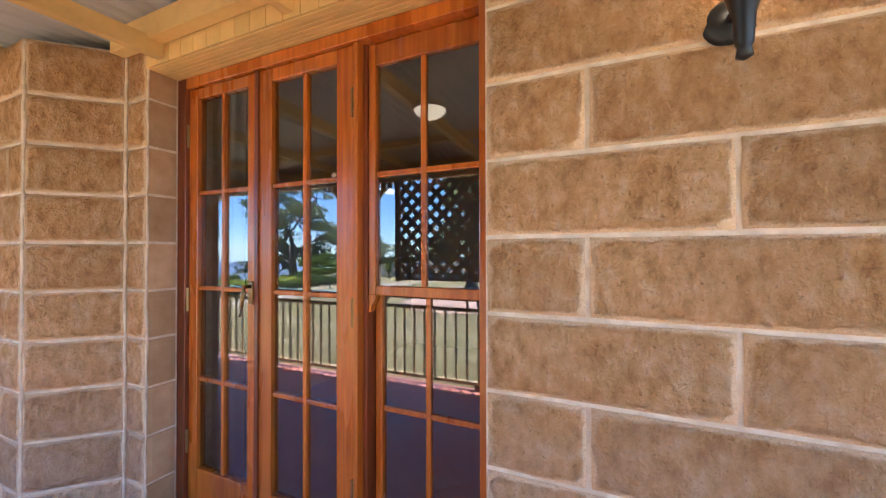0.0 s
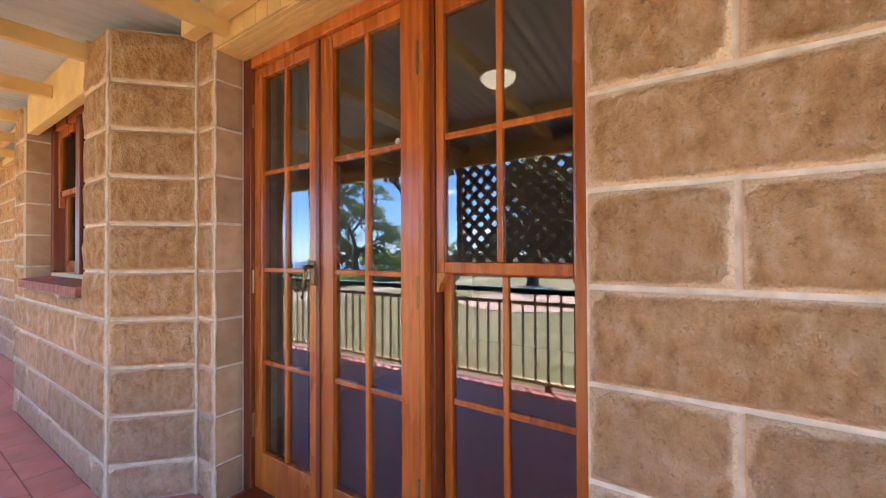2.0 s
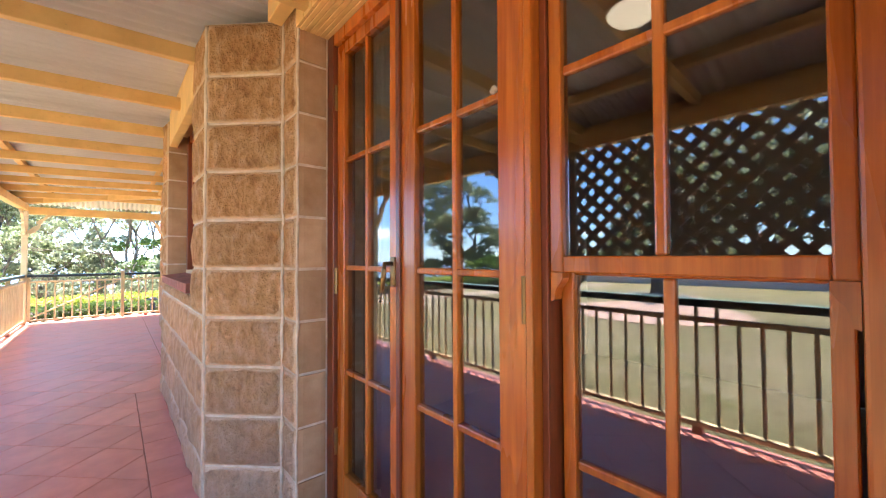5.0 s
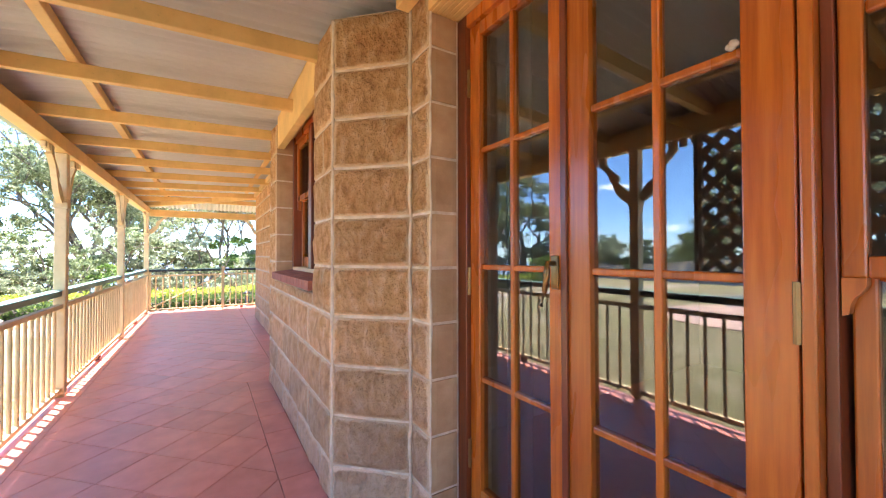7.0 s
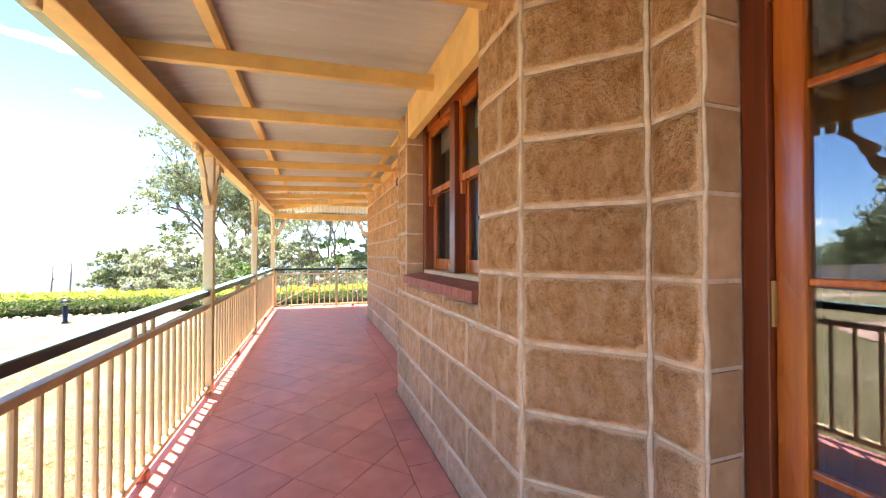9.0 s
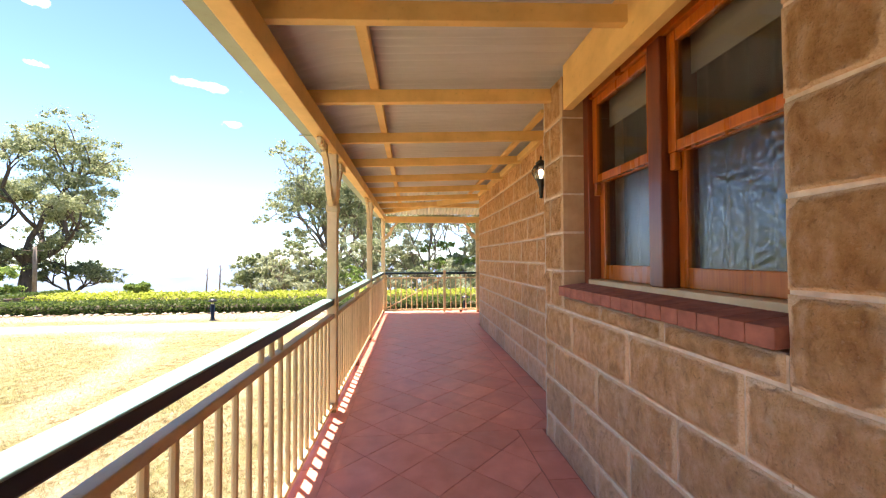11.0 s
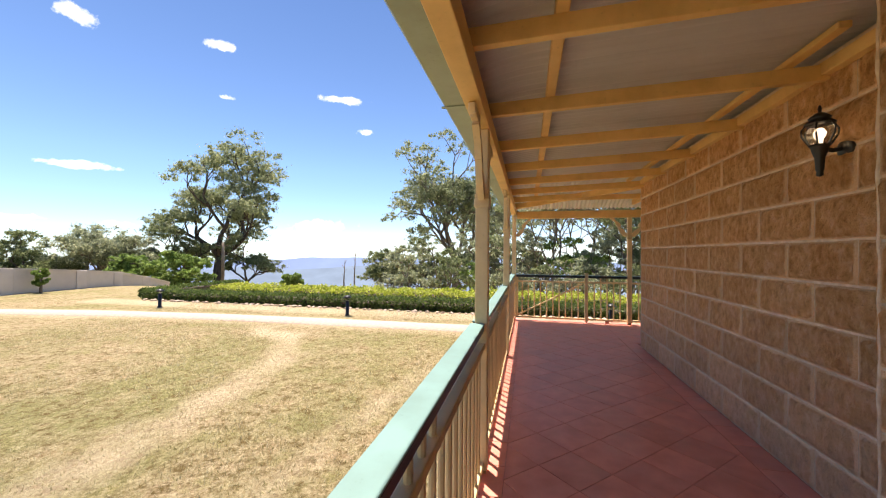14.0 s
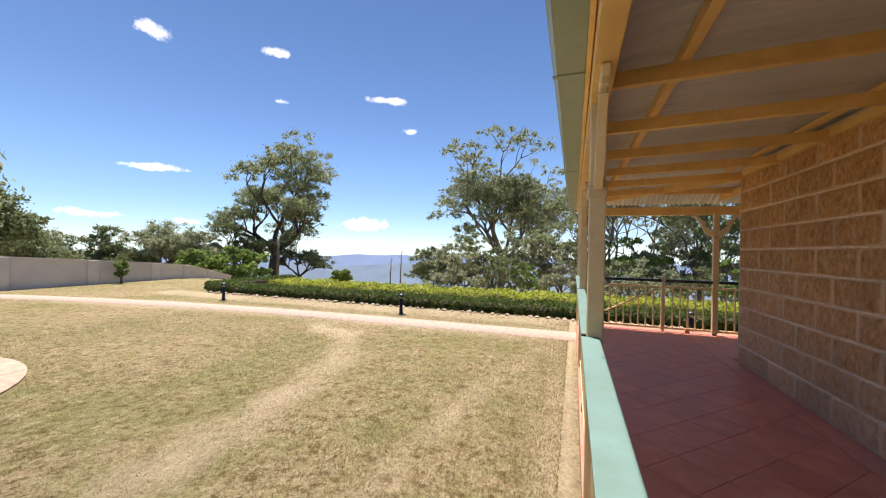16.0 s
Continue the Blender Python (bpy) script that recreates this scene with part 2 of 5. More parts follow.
def make_lawn():
    m = Nodes("dry lawn", 0.95, spec=0.1)
    v = m.coords(offset=False)
    fine = m.noise(v, 38.0, 6, 0.75)
    patch = m.noise(v, 0.55, 6, 0.6)
    mid = m.noise(v, 3.2, 5, 0.6)
    dry = m.ramp(fine, [(0.32, (0.21, 0.155, 0.085)), (0.5, (0.42, 0.345, 0.225)), (0.68, (0.66, 0.575, 0.43))])
    green = m.ramp(fine, [(0.3, (0.14, 0.15, 0.055)), (0.7, (0.36, 0.365, 0.17))])
    c = m.mix(m.ramp(m.mix(0.4, patch, mid), [(0.42, (0, 0, 0)), (0.60, (0.8, 0.8, 0.8))]), dry, green)
    c = m.mix(m.ramp(mid, [(0.28, (0.55, 0.55, 0.55)), (0.40, (0, 0, 0))]), c, (0.40, 0.285, 0.175))
    speck = m.noise(v, 13.0, 5, 0.7)
    c = m.mix(m.ramp(speck, [(0.36, (1, 1, 1)), (0.5, (0, 0, 0))]), c, (0.17, 0.125, 0.055))
    c = m.mix(m.ramp(m.noise(v, 6.5, 4, 0.7), [(0.56, (0, 0, 0)), (0.66, (0.65, 0.65, 0.65))]), c, m.ramp(fine, [(0.3, (0.12, 0.12, 0.035)), (0.7, (0.36, 0.34, 0.13))]))
    c = m.mix(m.ramp(speck, [(0.56, (0, 0, 0)), (0.68, (0.6, 0.6, 0.6))]), c, (0.60, 0.52, 0.36))
    # worn wheel tracks and the path's dusty verges
    bare = m.mix(0.35, m.attr("worn"), mid)
    c = m.mix(m.ramp(bare, [(0.40, (0, 0, 0)), (0.78, (0.80, 0.80, 0.80))]), c, m.ramp(fine, [(0.3, (0.46, 0.36, 0.25)), (0.7, (0.76, 0.67, 0.54))]))
    m.color(m.mix(1.0, c, (0.93, 0.89, 0.78), "MULTIPLY"))
    m.bump(fine, 1.0, 0.04)
    return m.mat


STONE = make_stone()
DRESSED = make_dressed()
MORTAR = make_mortar()
CEDAR = make_timber("varnished cedar", (0.27, 0.046, 0.003), (0.52, 0.122, 0.008), (0.70, 0.215, 0.022))
# darker cedar; also paints the shade on the window recesses
CEDAR_DARK_SHADE = make_timber("dark cedar and painted shade", (0.10, 0.018, 0.005), (0.19, 0.038, 0.010), (0.28, 0.066, 0.018), 0.35)
CREAM = make_paint("cream gloss paint", (0.85, 0.555, 0.205))
POSTPAINT = make_paint("pale cream paint", (0.80, 0.60, 0.32))
GREEN = make_paint("pale green paint", (0.18, 0.31, 0.285), 0.5)
DARKGREEN = make_paint("dark green paint", (0.018, 0.026, 0.028), 0.3)
GUTTER = make_paint("grey green metal paint", (0.30, 0.36, 0.28), 0.4)


def make_iron():
    m = Nodes("weathered corrugated steel", 0.45)
    v = m.coords((26, 0.7, 0.7), offset=False)
    c = m.ramp(m.noise(v, 1.0, 4, 0.6), [(0.30, (0.48, 0.45, 0.43)), (0.47, (0.60, 0.57, 0.56)), (0.7, (0.66, 0.64, 0.63))])
    c = m.mix(0.6, c, m.ramp(m.noise(m.coords(offset=False), 1.6, 5), [(0.3, (0.54, 0.51, 0.49)), (0.7, (0.65, 0.63, 0.62))]))
    m.color(c)
    m.rough(m.noise(v, 1.0, 3), 0.28, 0.42)
    return m.mat


IRON = make_iron()
TILE = make_tile()
GROUT = make_plain("dark grout", (0.46, 0.19, 0.145), 0.95)
BRICK = make_plain("red brick", (0.34, 0.12, 0.075), 0.85, 0.3, 14)
BLACK = make_paint("black metal", (0.018, 0.017, 0.016), 0.35, 0.1)
BRONZE = make_paint("aged brass", (0.34, 0.21, 0.085), 0.35, 0.3, 0.8)
PLASTER = make_plain("interior plaster", (0.50, 0.41, 0.33), 0.9, 0.1, 2)
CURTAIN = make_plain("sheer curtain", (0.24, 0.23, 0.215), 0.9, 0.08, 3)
BLIND = make_plain("roller blind cloth", (0.55, 0.50, 0.42), 0.9, 0.06, 20)
GLASS = make_glass("window glass", 0.115)
GLASS_DIM = make_glass("bedroom window glass", 0.07)
GLASS_RIPPLE = make_glass("rippled obscure glass", 0.09, 0.22, 42.0)
LAWN = make_lawn()
LATTICE = make_paint("brown stained lattice", (0.40, 0.32, 0.245), 0.7)
PATHM = make_plain("pale gravel path", (0.47, 0.36, 0.285), 0.95, 0.18, 14)
PAVER = make_plain("pink paver", (0.52, 0.33, 0.24), 0.9, 0.25, 9)
RENDERED = make_plain("rendered boundary wall", (0.60, 0.53, 0.46), 0.9, 0.1, 1.6)
ROCK = make_plain("garden stone", (0.47, 0.37, 0.28), 0.95, 0.3, 6)
# the haze of distance is put into these two base colours
HAZE = make_plain("distant ridge in painted haze", (0.14, 0.20, 0.32), 1.0, 0.1, 0.004)
VALLEY = make_plain("valley in painted haze", (0.13, 0.18, 0.24), 1.0, 0.15, 0.01)
GUM = make_foliage("gum leaves", (0.12, 0.155, 0.065), (0.22, 0.265, 0.115), (0.40, 0.43, 0.23))
GUM_MID = make_foliage("olive gum leaves", (0.16, 0.19, 0.09), (0.29, 0.33, 0.16), (0.47, 0.49, 0.29))
GUM_GREY = make_foliage("grey gum leaves", (0.22, 0.25, 0.14), (0.36, 0.40, 0.24), (0.56, 0.57, 0.38))
HEDGE_LEAF = make_foliage("clipped hedge leaves", (0.05, 0.085, 0.015), (0.09, 0.145, 0.03), (0.19, 0.25, 0.065))
LIME_LEAF = make_foliage("lime shrub leaves", (0.23, 0.29, 0.03), (0.43, 0.49, 0.06), (0.66, 0.66, 0.14))
BUSH_LEAF = make_foliage("green bush leaves", (0.12, 0.19, 0.04), (0.23, 0.34, 0.08), (0.38, 0.48, 0.15))
STRAW = make_foliage("dry grass blades", (0.30, 0.27, 0.12), (0.46, 0.40, 0.22), (0.64, 0.57, 0.38), 0.1)
BARK = make_bark("grey gum bark", (0.10, 0.075, 0.055), (0.30, 0.25, 0.20))
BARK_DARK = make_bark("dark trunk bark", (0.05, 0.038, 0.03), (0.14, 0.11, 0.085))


def make_lamp_glass(name, col, power):
    m = Nodes(name, 0.25)
    m.color(col)
    m.p.inputs["Emission Color"].default_value = (1.0, 0.78, 0.5, 1)
    m.p.inputs["Emission Strength"].default_value = power
    return m.mat


OPAL = make_lamp_glass("lit opal glass", (0.9, 0.80, 0.60), 0.32)
BULB = make_lamp_glass("lit bulb", (1.0, 0.86, 0.6), 0.9)
PANE_LAMP = make_glass("lantern glass", 0.12)

# ---- building helpers ----


def part(name, bm, material, parent=None, label="", smooth=False):
    me = bpy.data.meshes.new(name)
    bm.to_mesh(me)
    bm.free()
    me.materials.append(material)
    if smooth:
        for f in me.polygons:
            f.use_smooth = True
    ob = new(name, me)
    if parent is not None:
        ob.parent = parent
        ob.matrix_parent_inverse = parent.matrix_world.inverted()
    if label:
        ob["label"] = label
    return ob


def thing(name, x, y, z, label, category, group="", kind=""):
    ob = new(name)
    ob.matrix_world = Matrix.Translation((x, y, z))
    return tagged(ob, label, category, group, kind)


def add_box(bm, x0, x1, y0, y1, z0, z1, bevel=0.0):
    vs = [bm.verts.new((x, y, z)) for x in (x0, x1) for y in (y0, y1) for z in (z0, z1)]
    faces = [bm.faces.new([vs[i] for i in q]) for q in ((0, 1, 3, 2), (4, 6, 7, 5), (0, 4, 5, 1), (2, 3, 7, 6), (0, 2, 6, 4), (1, 5, 7, 3))]
    if bevel:
        edges = list({e for f in faces for e in f.edges})
        bmesh.ops.bevel(bm, geom=edges, offset=bevel, segments=2, profile=0.5, affect="EDGES")
    return bm


def boxed(x0, x1, y0, y1, z0, z1, bevel=0.0):
    return add_box(bmesh.new(), x0, x1, y0, y1, z0, z1, bevel)


def add_prism(bm, pts, z0, z1):
    lo = [bm.verts.new((x, y, z0)) for x, y in pts]
    hi = [bm.verts.new((x, y, z1)) for x, y in pts]
    n = len(pts)
    bm.faces.new(lo[::-1])
    bm.faces.new(hi)
    for i in range(n):
        bm.faces.new((lo[i], lo[(i + 1) % n], hi[(i + 1) % n], hi[i]))
    bmesh.ops.recalc_face_normals(bm, faces=bm.faces)
    return bm


def add_tube(bm, pts, radii, sides=8):
    """A round tube along pts, with a radius at each."""
    rings = []
    up = Vector((0, 0, 1))
    for i, p in enumerate(pts):
        p = Vector(p)
        d = (Vector(pts[min(i + 1, len(pts) - 1)]) - Vector(pts[max(i - 1, 0)])).normalized()
        a = d.cross(up if abs(d.z) < 0.95 else Vector((1, 0, 0))).normalized()
        b = d.cross(a)
        rings.append([bm.verts.new(p + (a * math.cos(k * math.tau / sides) + b * math.sin(k * math.tau / sides)) * radii[i]) for k in range(sides)])
    for r, s in zip(rings, rings[1:]):
        for k in range(sides):
            bm.faces.new((r[k], r[(k + 1) % sides], s[(k + 1) % sides], s[k]))
    bm.faces.new(rings[0][::-1])
    bm.faces.new(rings[-1])
    return bm


def add_lathe(bm, profile, x, y, sides=20):
    """A turned form about the upright at (x, y); profile: (radius, z) from the bottom up."""
    rings = [[bm.verts.new((x + r * math.cos(k * math.tau / sides), y + r * math.sin(k * math.tau / sides), z)) for k in range(sides)] for r, z in profile]
    for r, s in zip(rings, rings[1:]):
        for k in range(sides):
            bm.faces.new((r[k], r[(k + 1) % sides], s[(k + 1) % sides], s[k]))
    bm.faces.new(rings[0][::-1])
    bm.faces.new(rings[-1])
    return bm


def structure(name, bm, material, label, category="", smooth=False):
    return tagged(part(name, bm, material, None, "", smooth), label, category or name.split("_")[0], "", "structure")


# ---- plan ----
WALL_Y = 1.18        # face of the door wall and the far wall
BAY_Y = 0.893        # face of the projecting bay with the bedroom window
DOOR_X0, DOOR_X1 = -1.86, -0.105
WIN_X0, WIN_X1 = -4.08, -2.69
BAY_X0, BAY_X1 = -4.385, -2.32
FAR_END = -8.53
POST_Y = -0.675
POSTS = (0.38, -2.27, -4.92, -7.57)
END_X = -10.28
FLOOR_X0, FLOOR_X1, FLOOR_Y0 = -10.50, 3.6, -0.715
GROUND = -0.12

# ---- ground ----


def smooth_step(a, b, x):
    t = min(1.0, max(0.0, (x - a) / (b - a)))
    return t * t * (3 - 2 * t)


def ground_height(x, y):
    d = max(0.0, -12.6 - x, -17.0 - y, y - 30, x - 40)
    return GROUND - 0.13 * max(0.0, d) * smooth_step(0, 10, d) if d < 1300 else GROUND - 0.13 * 1300


TRACKS = (((-8.42, -4.39), (-6.98, -3.63), (-5.72, -3.38), (-4.8, -3.28), (-3.4, -3.27), (-1.0, -3.5)), ((-9.4, -1.1), (-8.6, -1.24), (-6.24, -1.77), (-4.0, -2.0), (0, -2.2)), ((-9.3, -5.6), (-8.5, -5.0), (-8.42, -4.39)))


def near_line(x, y, line):
    p, best = Vector((x, y)), 1e9
    for a, b in zip(line, line[1:]):
        a, b = Vector(a), Vector(b)
        t = max(0, min(1, (p - a).dot(b - a) / (b - a).length_squared))
        best = min(best, (p - a - (b - a) * t).length)
    return best


def path_mid(y):
    """x of the gravel path's middle line where it crosses y."""
    return -9.72 - 0.02 * y + 0.0 if y > -4.5 else -9.63 + 0.0123 * (y + 4.5) ** 2 * 1.05


def axis_steps(lo, fine0, fine1, hi, step):
    inner = [fine0 + i * step for i in range(int((fine1 - fine0) / step) + 1)]
    left, g = [], step
    x = fine0
    while x > lo:
        g *= 1.5
        x = max(lo, x - g)
        left.append(x)
    right, g, x = [], step, inner[-1]
    while x < hi:
        g *= 1.5
        x = min(hi, x + g)
        right.append(x)
    return left[::-1] + inner + right


xs = axis_steps(-4500, -13.0, 3.0, 4500, 0.16)
ys = axis_steps(-4500, -12.0, 1.0, 4500, 0.16)
gv, worn = [], []
for y in ys:
    for x in xs:
        z = ground_height(x, y)
        near = -14 < x < 4 and -13 < y < 2
        if near:
            z += 0.015 * noise.noise(Vector((x * 0.7, y * 0.7, 0))) + 0.008 * noise.noise(Vector((x * 3, y * 3, 5)))
        w = 0.0
        if near:
            d = min(near_line(x, y, l) + (0.12 if k == 1 else 0.0) for k, l in enumerate(TRACKS))
            w = (0.76 + 0.35 * noise.noise(Vector((x * 0.9, y * 0.9, 2)))) * (1 - smooth_step(0.0, 0.55, d + 0.22 * noise.noise(Vector((x * 2.5, y * 2.5, 9)))))
            w = max(w, 0.75 * (1 - smooth_step(0.2, 1.1, abs(x - path_mid(y)))), 0.85 * (1 - smooth_step(0.15, 0.5, FLOOR_Y0 - y)) if y < FLOOR_Y0 else 0)
            w = max(w, 0.8 * (1 - smooth_step(0.2, 0.9, abs(x + 11.0))))
        gv.append((x, y, z))
        worn.append(w)
nx = len(xs)
gf = [(j * nx + i, j * nx + i + 1, (j + 1) * nx + i + 1, (j + 1) * nx + i) for j in range(len(ys) - 1) for i in range(nx - 1)]
gm = bpy.data.meshes.new("ground")
gm.from_pydata(gv, [], gf)
gm.attributes.new("worn", "FLOAT", "POINT").data.foreach_set("value", worn)
gm.materials.append(LAWN)
for f in gm.polygons:
    f.use_smooth = True
ground = tagged(new("ground", gm), "patchy dry lawn with worn wheel tracks", "lawn", "", "structure")


def ribbon(name, mids, half, z, mat, label, category):
    bm = bmesh.new()
    rows = []
    for i, (x, y) in enumerate(mids):
        a, b = Vector(mids[max(0, i - 1)]), Vector(mids[min(len(mids) - 1, i + 1)])
        d = (b - a).normalized()
        n = Vector((-d.y, d.x))
        w = half * (1 + 0.10 * noise.noise(Vector((x, y, 3))))
        rows.append([bm.verts.new((x + n.x * s * w, y + n.y * s * w, z + h)) for s, h in ((-1.1, -0.05), (-1, 0.0), (0, 0.012), (1, 0.0), (1.1, -0.05))])
    for r, s in zip(rows, rows[1:]):
        for k in range(4):
            bm.faces.new((r[k], r[k + 1], s[k + 1], s[k]))
    bmesh.ops.recalc_face_normals(bm, faces=bm.faces)
    return structure(name, bm, mat, label, category, True)


ribbon("path", [(path_mid(y), y) for y in [3.0 - 0.4 * i for i in range(46)]], 0.28, GROUND + 0.03, PATHM, "pale gravel garden path curving across the lawn", "path")

# a round paved area out on the lawn
bm = bmesh.new()
add_lathe(bm, [(1.87, GROUND - 0.05), (1.87, GROUND + 0.02), (1.84, GROUND + 0.03), (0.01, GROUND + 0.035)], -3.59, -7.22, 48)
structure("pavement", bm, PAVER, "round pink paved circle set in the dry lawn", "paving")
# low bed of stones on the lawn, seen in the door glass
BED_X, BED_Y = -4.75, -10.5
bed = thing("stone_bed", BED_X, BED_Y, GROUND, "round bed heaped with loose grey stones on the lawn", "garden bed")
rng = random.Random(4)
for i in range(120):
    a, q = rng.uniform(0, math.tau), math.sqrt(rng.random())
    bm = bmesh.new()
    bmesh.ops.create_icosphere(bm, subdivisions=1, radius=rng.uniform(0.05, 0.11))
    for v in bm.verts:
        v.co = Vector((v.co.x * 1.3, v.co.y, v.co.z * 0.7)) * (1 + 0.3 * noise.noise(v.co * 9 + Vector((i, 0, 0)))) + Vector((BED_X + 0.95 * q * math.cos(a), BED_Y + 0.95 * q * math.sin(a), GROUND + 0.07 + 0.06 * (1 - q)))
    part("stone", bm, ROCK, bed)
bm = bmesh.new()
add_lathe(bm, [(1.45, GROUND - 0.02), (1.42, GROUND + 0.035), (1.0, GROUND + 0.05), (0.02, GROUND + 0.09)], BED_X, BED_Y, 32)
part("apron", bm, PAVER, bed, "pink paved apron")

# ---- verandah floor ----
bm = bmesh.new()
add_prism(bm, [(FLOOR_X0, FLOOR_Y0), (FLOOR_X1, FLOOR_Y0), (FLOOR_X1, 1.6), (FAR_END, 1.6), (FAR_END, 7.0), (FLOOR_X0, 7.0)], -0.4, -0.004)
floor = structure("floor", bm, GROUT, "verandah slab under red terracotta tiles with dark joints", "floor")

# ---- walls ----


def wall_body(name, polys, label):
    bm = bmesh.new()
    for pts, z0, z1 in polys:
        add_prism(bm, pts, z0, z1)
    return structure(name, bm, MORTAR, label, "wall")


def rect(x0, x1, y0, y1):
    return [(x0, y0), (x1, y0), (x1, y1), (x0, y1)]


IN = 0.006   # joints lie this far behind the stones' margins
wall_right = wall_body("wall_east", [(rect(DOOR_X1, 3.6, WALL_Y + IN, 1.52), -0.1, 2.56)], "rock-faced sandstone block wall with pale mortar beside the glazed doors")
wall_pier = wall_body("wall_pier", [([(DOOR_X0 - IN, WALL_Y + IN), (DOOR_X0 - IN, 1.52), (WIN_X1 + IN, 1.30), (WIN_X1 + IN, BAY_Y + IN), (BAY_X1 - 0.002, BAY_Y + IN), (-2.033 - 0.002, WALL_Y + IN)], -0.1, 2.37)], "chamfered sandstone pier between the doors and the window")
wall_bay = wall_body("wall_bay", [(rect(WIN_X0 - 0.0, WIN_X1 + 0.0, BAY_Y + IN, 1.30), -0.1, 0.985)], "sandstone block wall under the window sill")
wall_bay_left = wall_body("wall_bay_end", [([(WIN_X0 - IN, BAY_Y + IN), (WIN_X0 - IN, 1.52), (-4.67, 1.52), (-4.67, WALL_Y + IN), (BAY_X0 + 0.002, BAY_Y + IN)], -0.1, 2.37)], "sandstone block end of the window bay")
wall_far = wall_body("wall_north", [(rect(FAR_END + IN, -4.67, WALL_Y + IN, 1.52), -0.1, 2.42), (rect(FAR_END + IN, -8.2, 1.52, 7.0), -0.1, 2.42)], "long rock-faced sandstone block wall with pale mortar joints")

block_meshes = {}


def block_mesh(L, H, flat, var):
    key = (round(L, 2), round(H, 3), flat, var)
    if key in block_meshes:
        return block_meshes[key]
    J = 0.007
    r = random.Random(hash((round(L * 100), round(H * 1000), flat, var)) % 99991)
    seed = Vector((r.random() * 50, r.random() * 50, r.random() * 50))
    mx = min(0.034, L * 0.16)
    us = [J, J + mx] + [J + mx + (L - 2 * J - 2 * mx) * i / 4 for i in range(1, 4)] + [L - J - mx, L - J]
    mz = min(0.03, H * 0.2)
    zs = [J, J + mz, H * 0.5, H - J - mz, H - J]
    verts, rock, faces = [], [], []
    for j, z in enumerate(zs):
        for i, u in enumerate(us):
            edge = i in (0, len(us) - 1) or j in (0, len(zs) - 1)
            inner = 2 <= i <= len(us) - 3
            deep = 0.0 if edge else (0.004 if flat else 0.010)
            if not edge and not flat:
                deep += 0.018 * noise.noise(seed + Vector((u * 9, z * 11, 0))) + (0.006 if inner else 0)
            wob = 0.003 if edge and not flat else 0.0
            verts.append((u + wob * noise.noise(seed + Vector((u * 20, z * 20, 3))), -deep, z + wob * noise.noise(seed + Vector((u * 20, z * 20, 7)))))
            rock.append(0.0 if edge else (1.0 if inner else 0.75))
    nu = len(us)
    for j in range(len(zs) - 1):
        for i in range(nu - 1):
            faces.append((j * nu + i, j * nu + i + 1, (j + 1) * nu + i + 1, (j + 1) * nu + i))
    ring = [i for i in range(nu)] + [j * nu + nu - 1 for j in range(1, len(zs))] + [(len(zs) - 1) * nu + i for i in range(nu - 2, -1, -1)] + [j * nu for j in range(len(zs) - 2, 0, -1)]
    base = len(verts)
    for i in ring:
        verts.append((verts[i][0], 0.02, verts[i][2]))
        rock.append(0.0)
    for k in range(len(ring)):
        k2 = (k + 1) % len(ring)
        faces.append((ring[k2], ring[k], base + k, base + k2))
    me = bpy.data.meshes.new("block")
    me.from_pydata(verts, [], faces)
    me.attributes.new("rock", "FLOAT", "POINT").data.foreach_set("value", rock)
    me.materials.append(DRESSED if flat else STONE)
    for f in me.polygons:
        f.use_smooth = not flat
    block_meshes[key] = me
    return me


def lay(parent, x, y, ux, uy, s0, s1, z0, z1, flat=False):
    """One block on a wall face through (x, y) that runs along (ux, uy), seen from its right-hand side."""
    me = block_mesh(s1 - s0, z1 - z0, flat, BLOCK_RNG.randrange(5))
    ob = new("block", me)
    m = Matrix(((ux, -uy, 0, x + ux * s0), (uy, ux, 0, y + uy * s0), (0, 0, 1, z0), (0, 0, 0, 1)))
    ob.parent = parent
    ob.matrix_world = m
    return ob


def lay_rows(parent, x, y, ux, uy, length, zs, full, starts, flat=False):
    """Courses between the heights zs; starts: where the first joint of the even and the odd rows falls."""
    for k, (z0, z1) in enumerate(zip(zs, zs[1:])):
        cuts = [0.0]
        s = starts[k % len(starts)]
        while s < length - 0.06:
            if s - cuts[-1] > 0.05:
                cuts.append(s)
            s += full
        cuts.append(length)
        for a, b in zip(cuts, cuts[1:]):
            lay(parent, x, y, ux, uy, a, b, z0, z1, flat)


BLOCK_RNG = random.Random(11)
EAST_Z = [0.23 * k for k in range(12)]
PIER_Z = [0.0, 0.186, 0.426, 0.666, 0.906, 1.146, 1.386, 1.626, 1.866, 2.106, 2.37]
FAR_Z = [0.235 * k for k in range(11)]
R2 = math.sqrt(0.5)


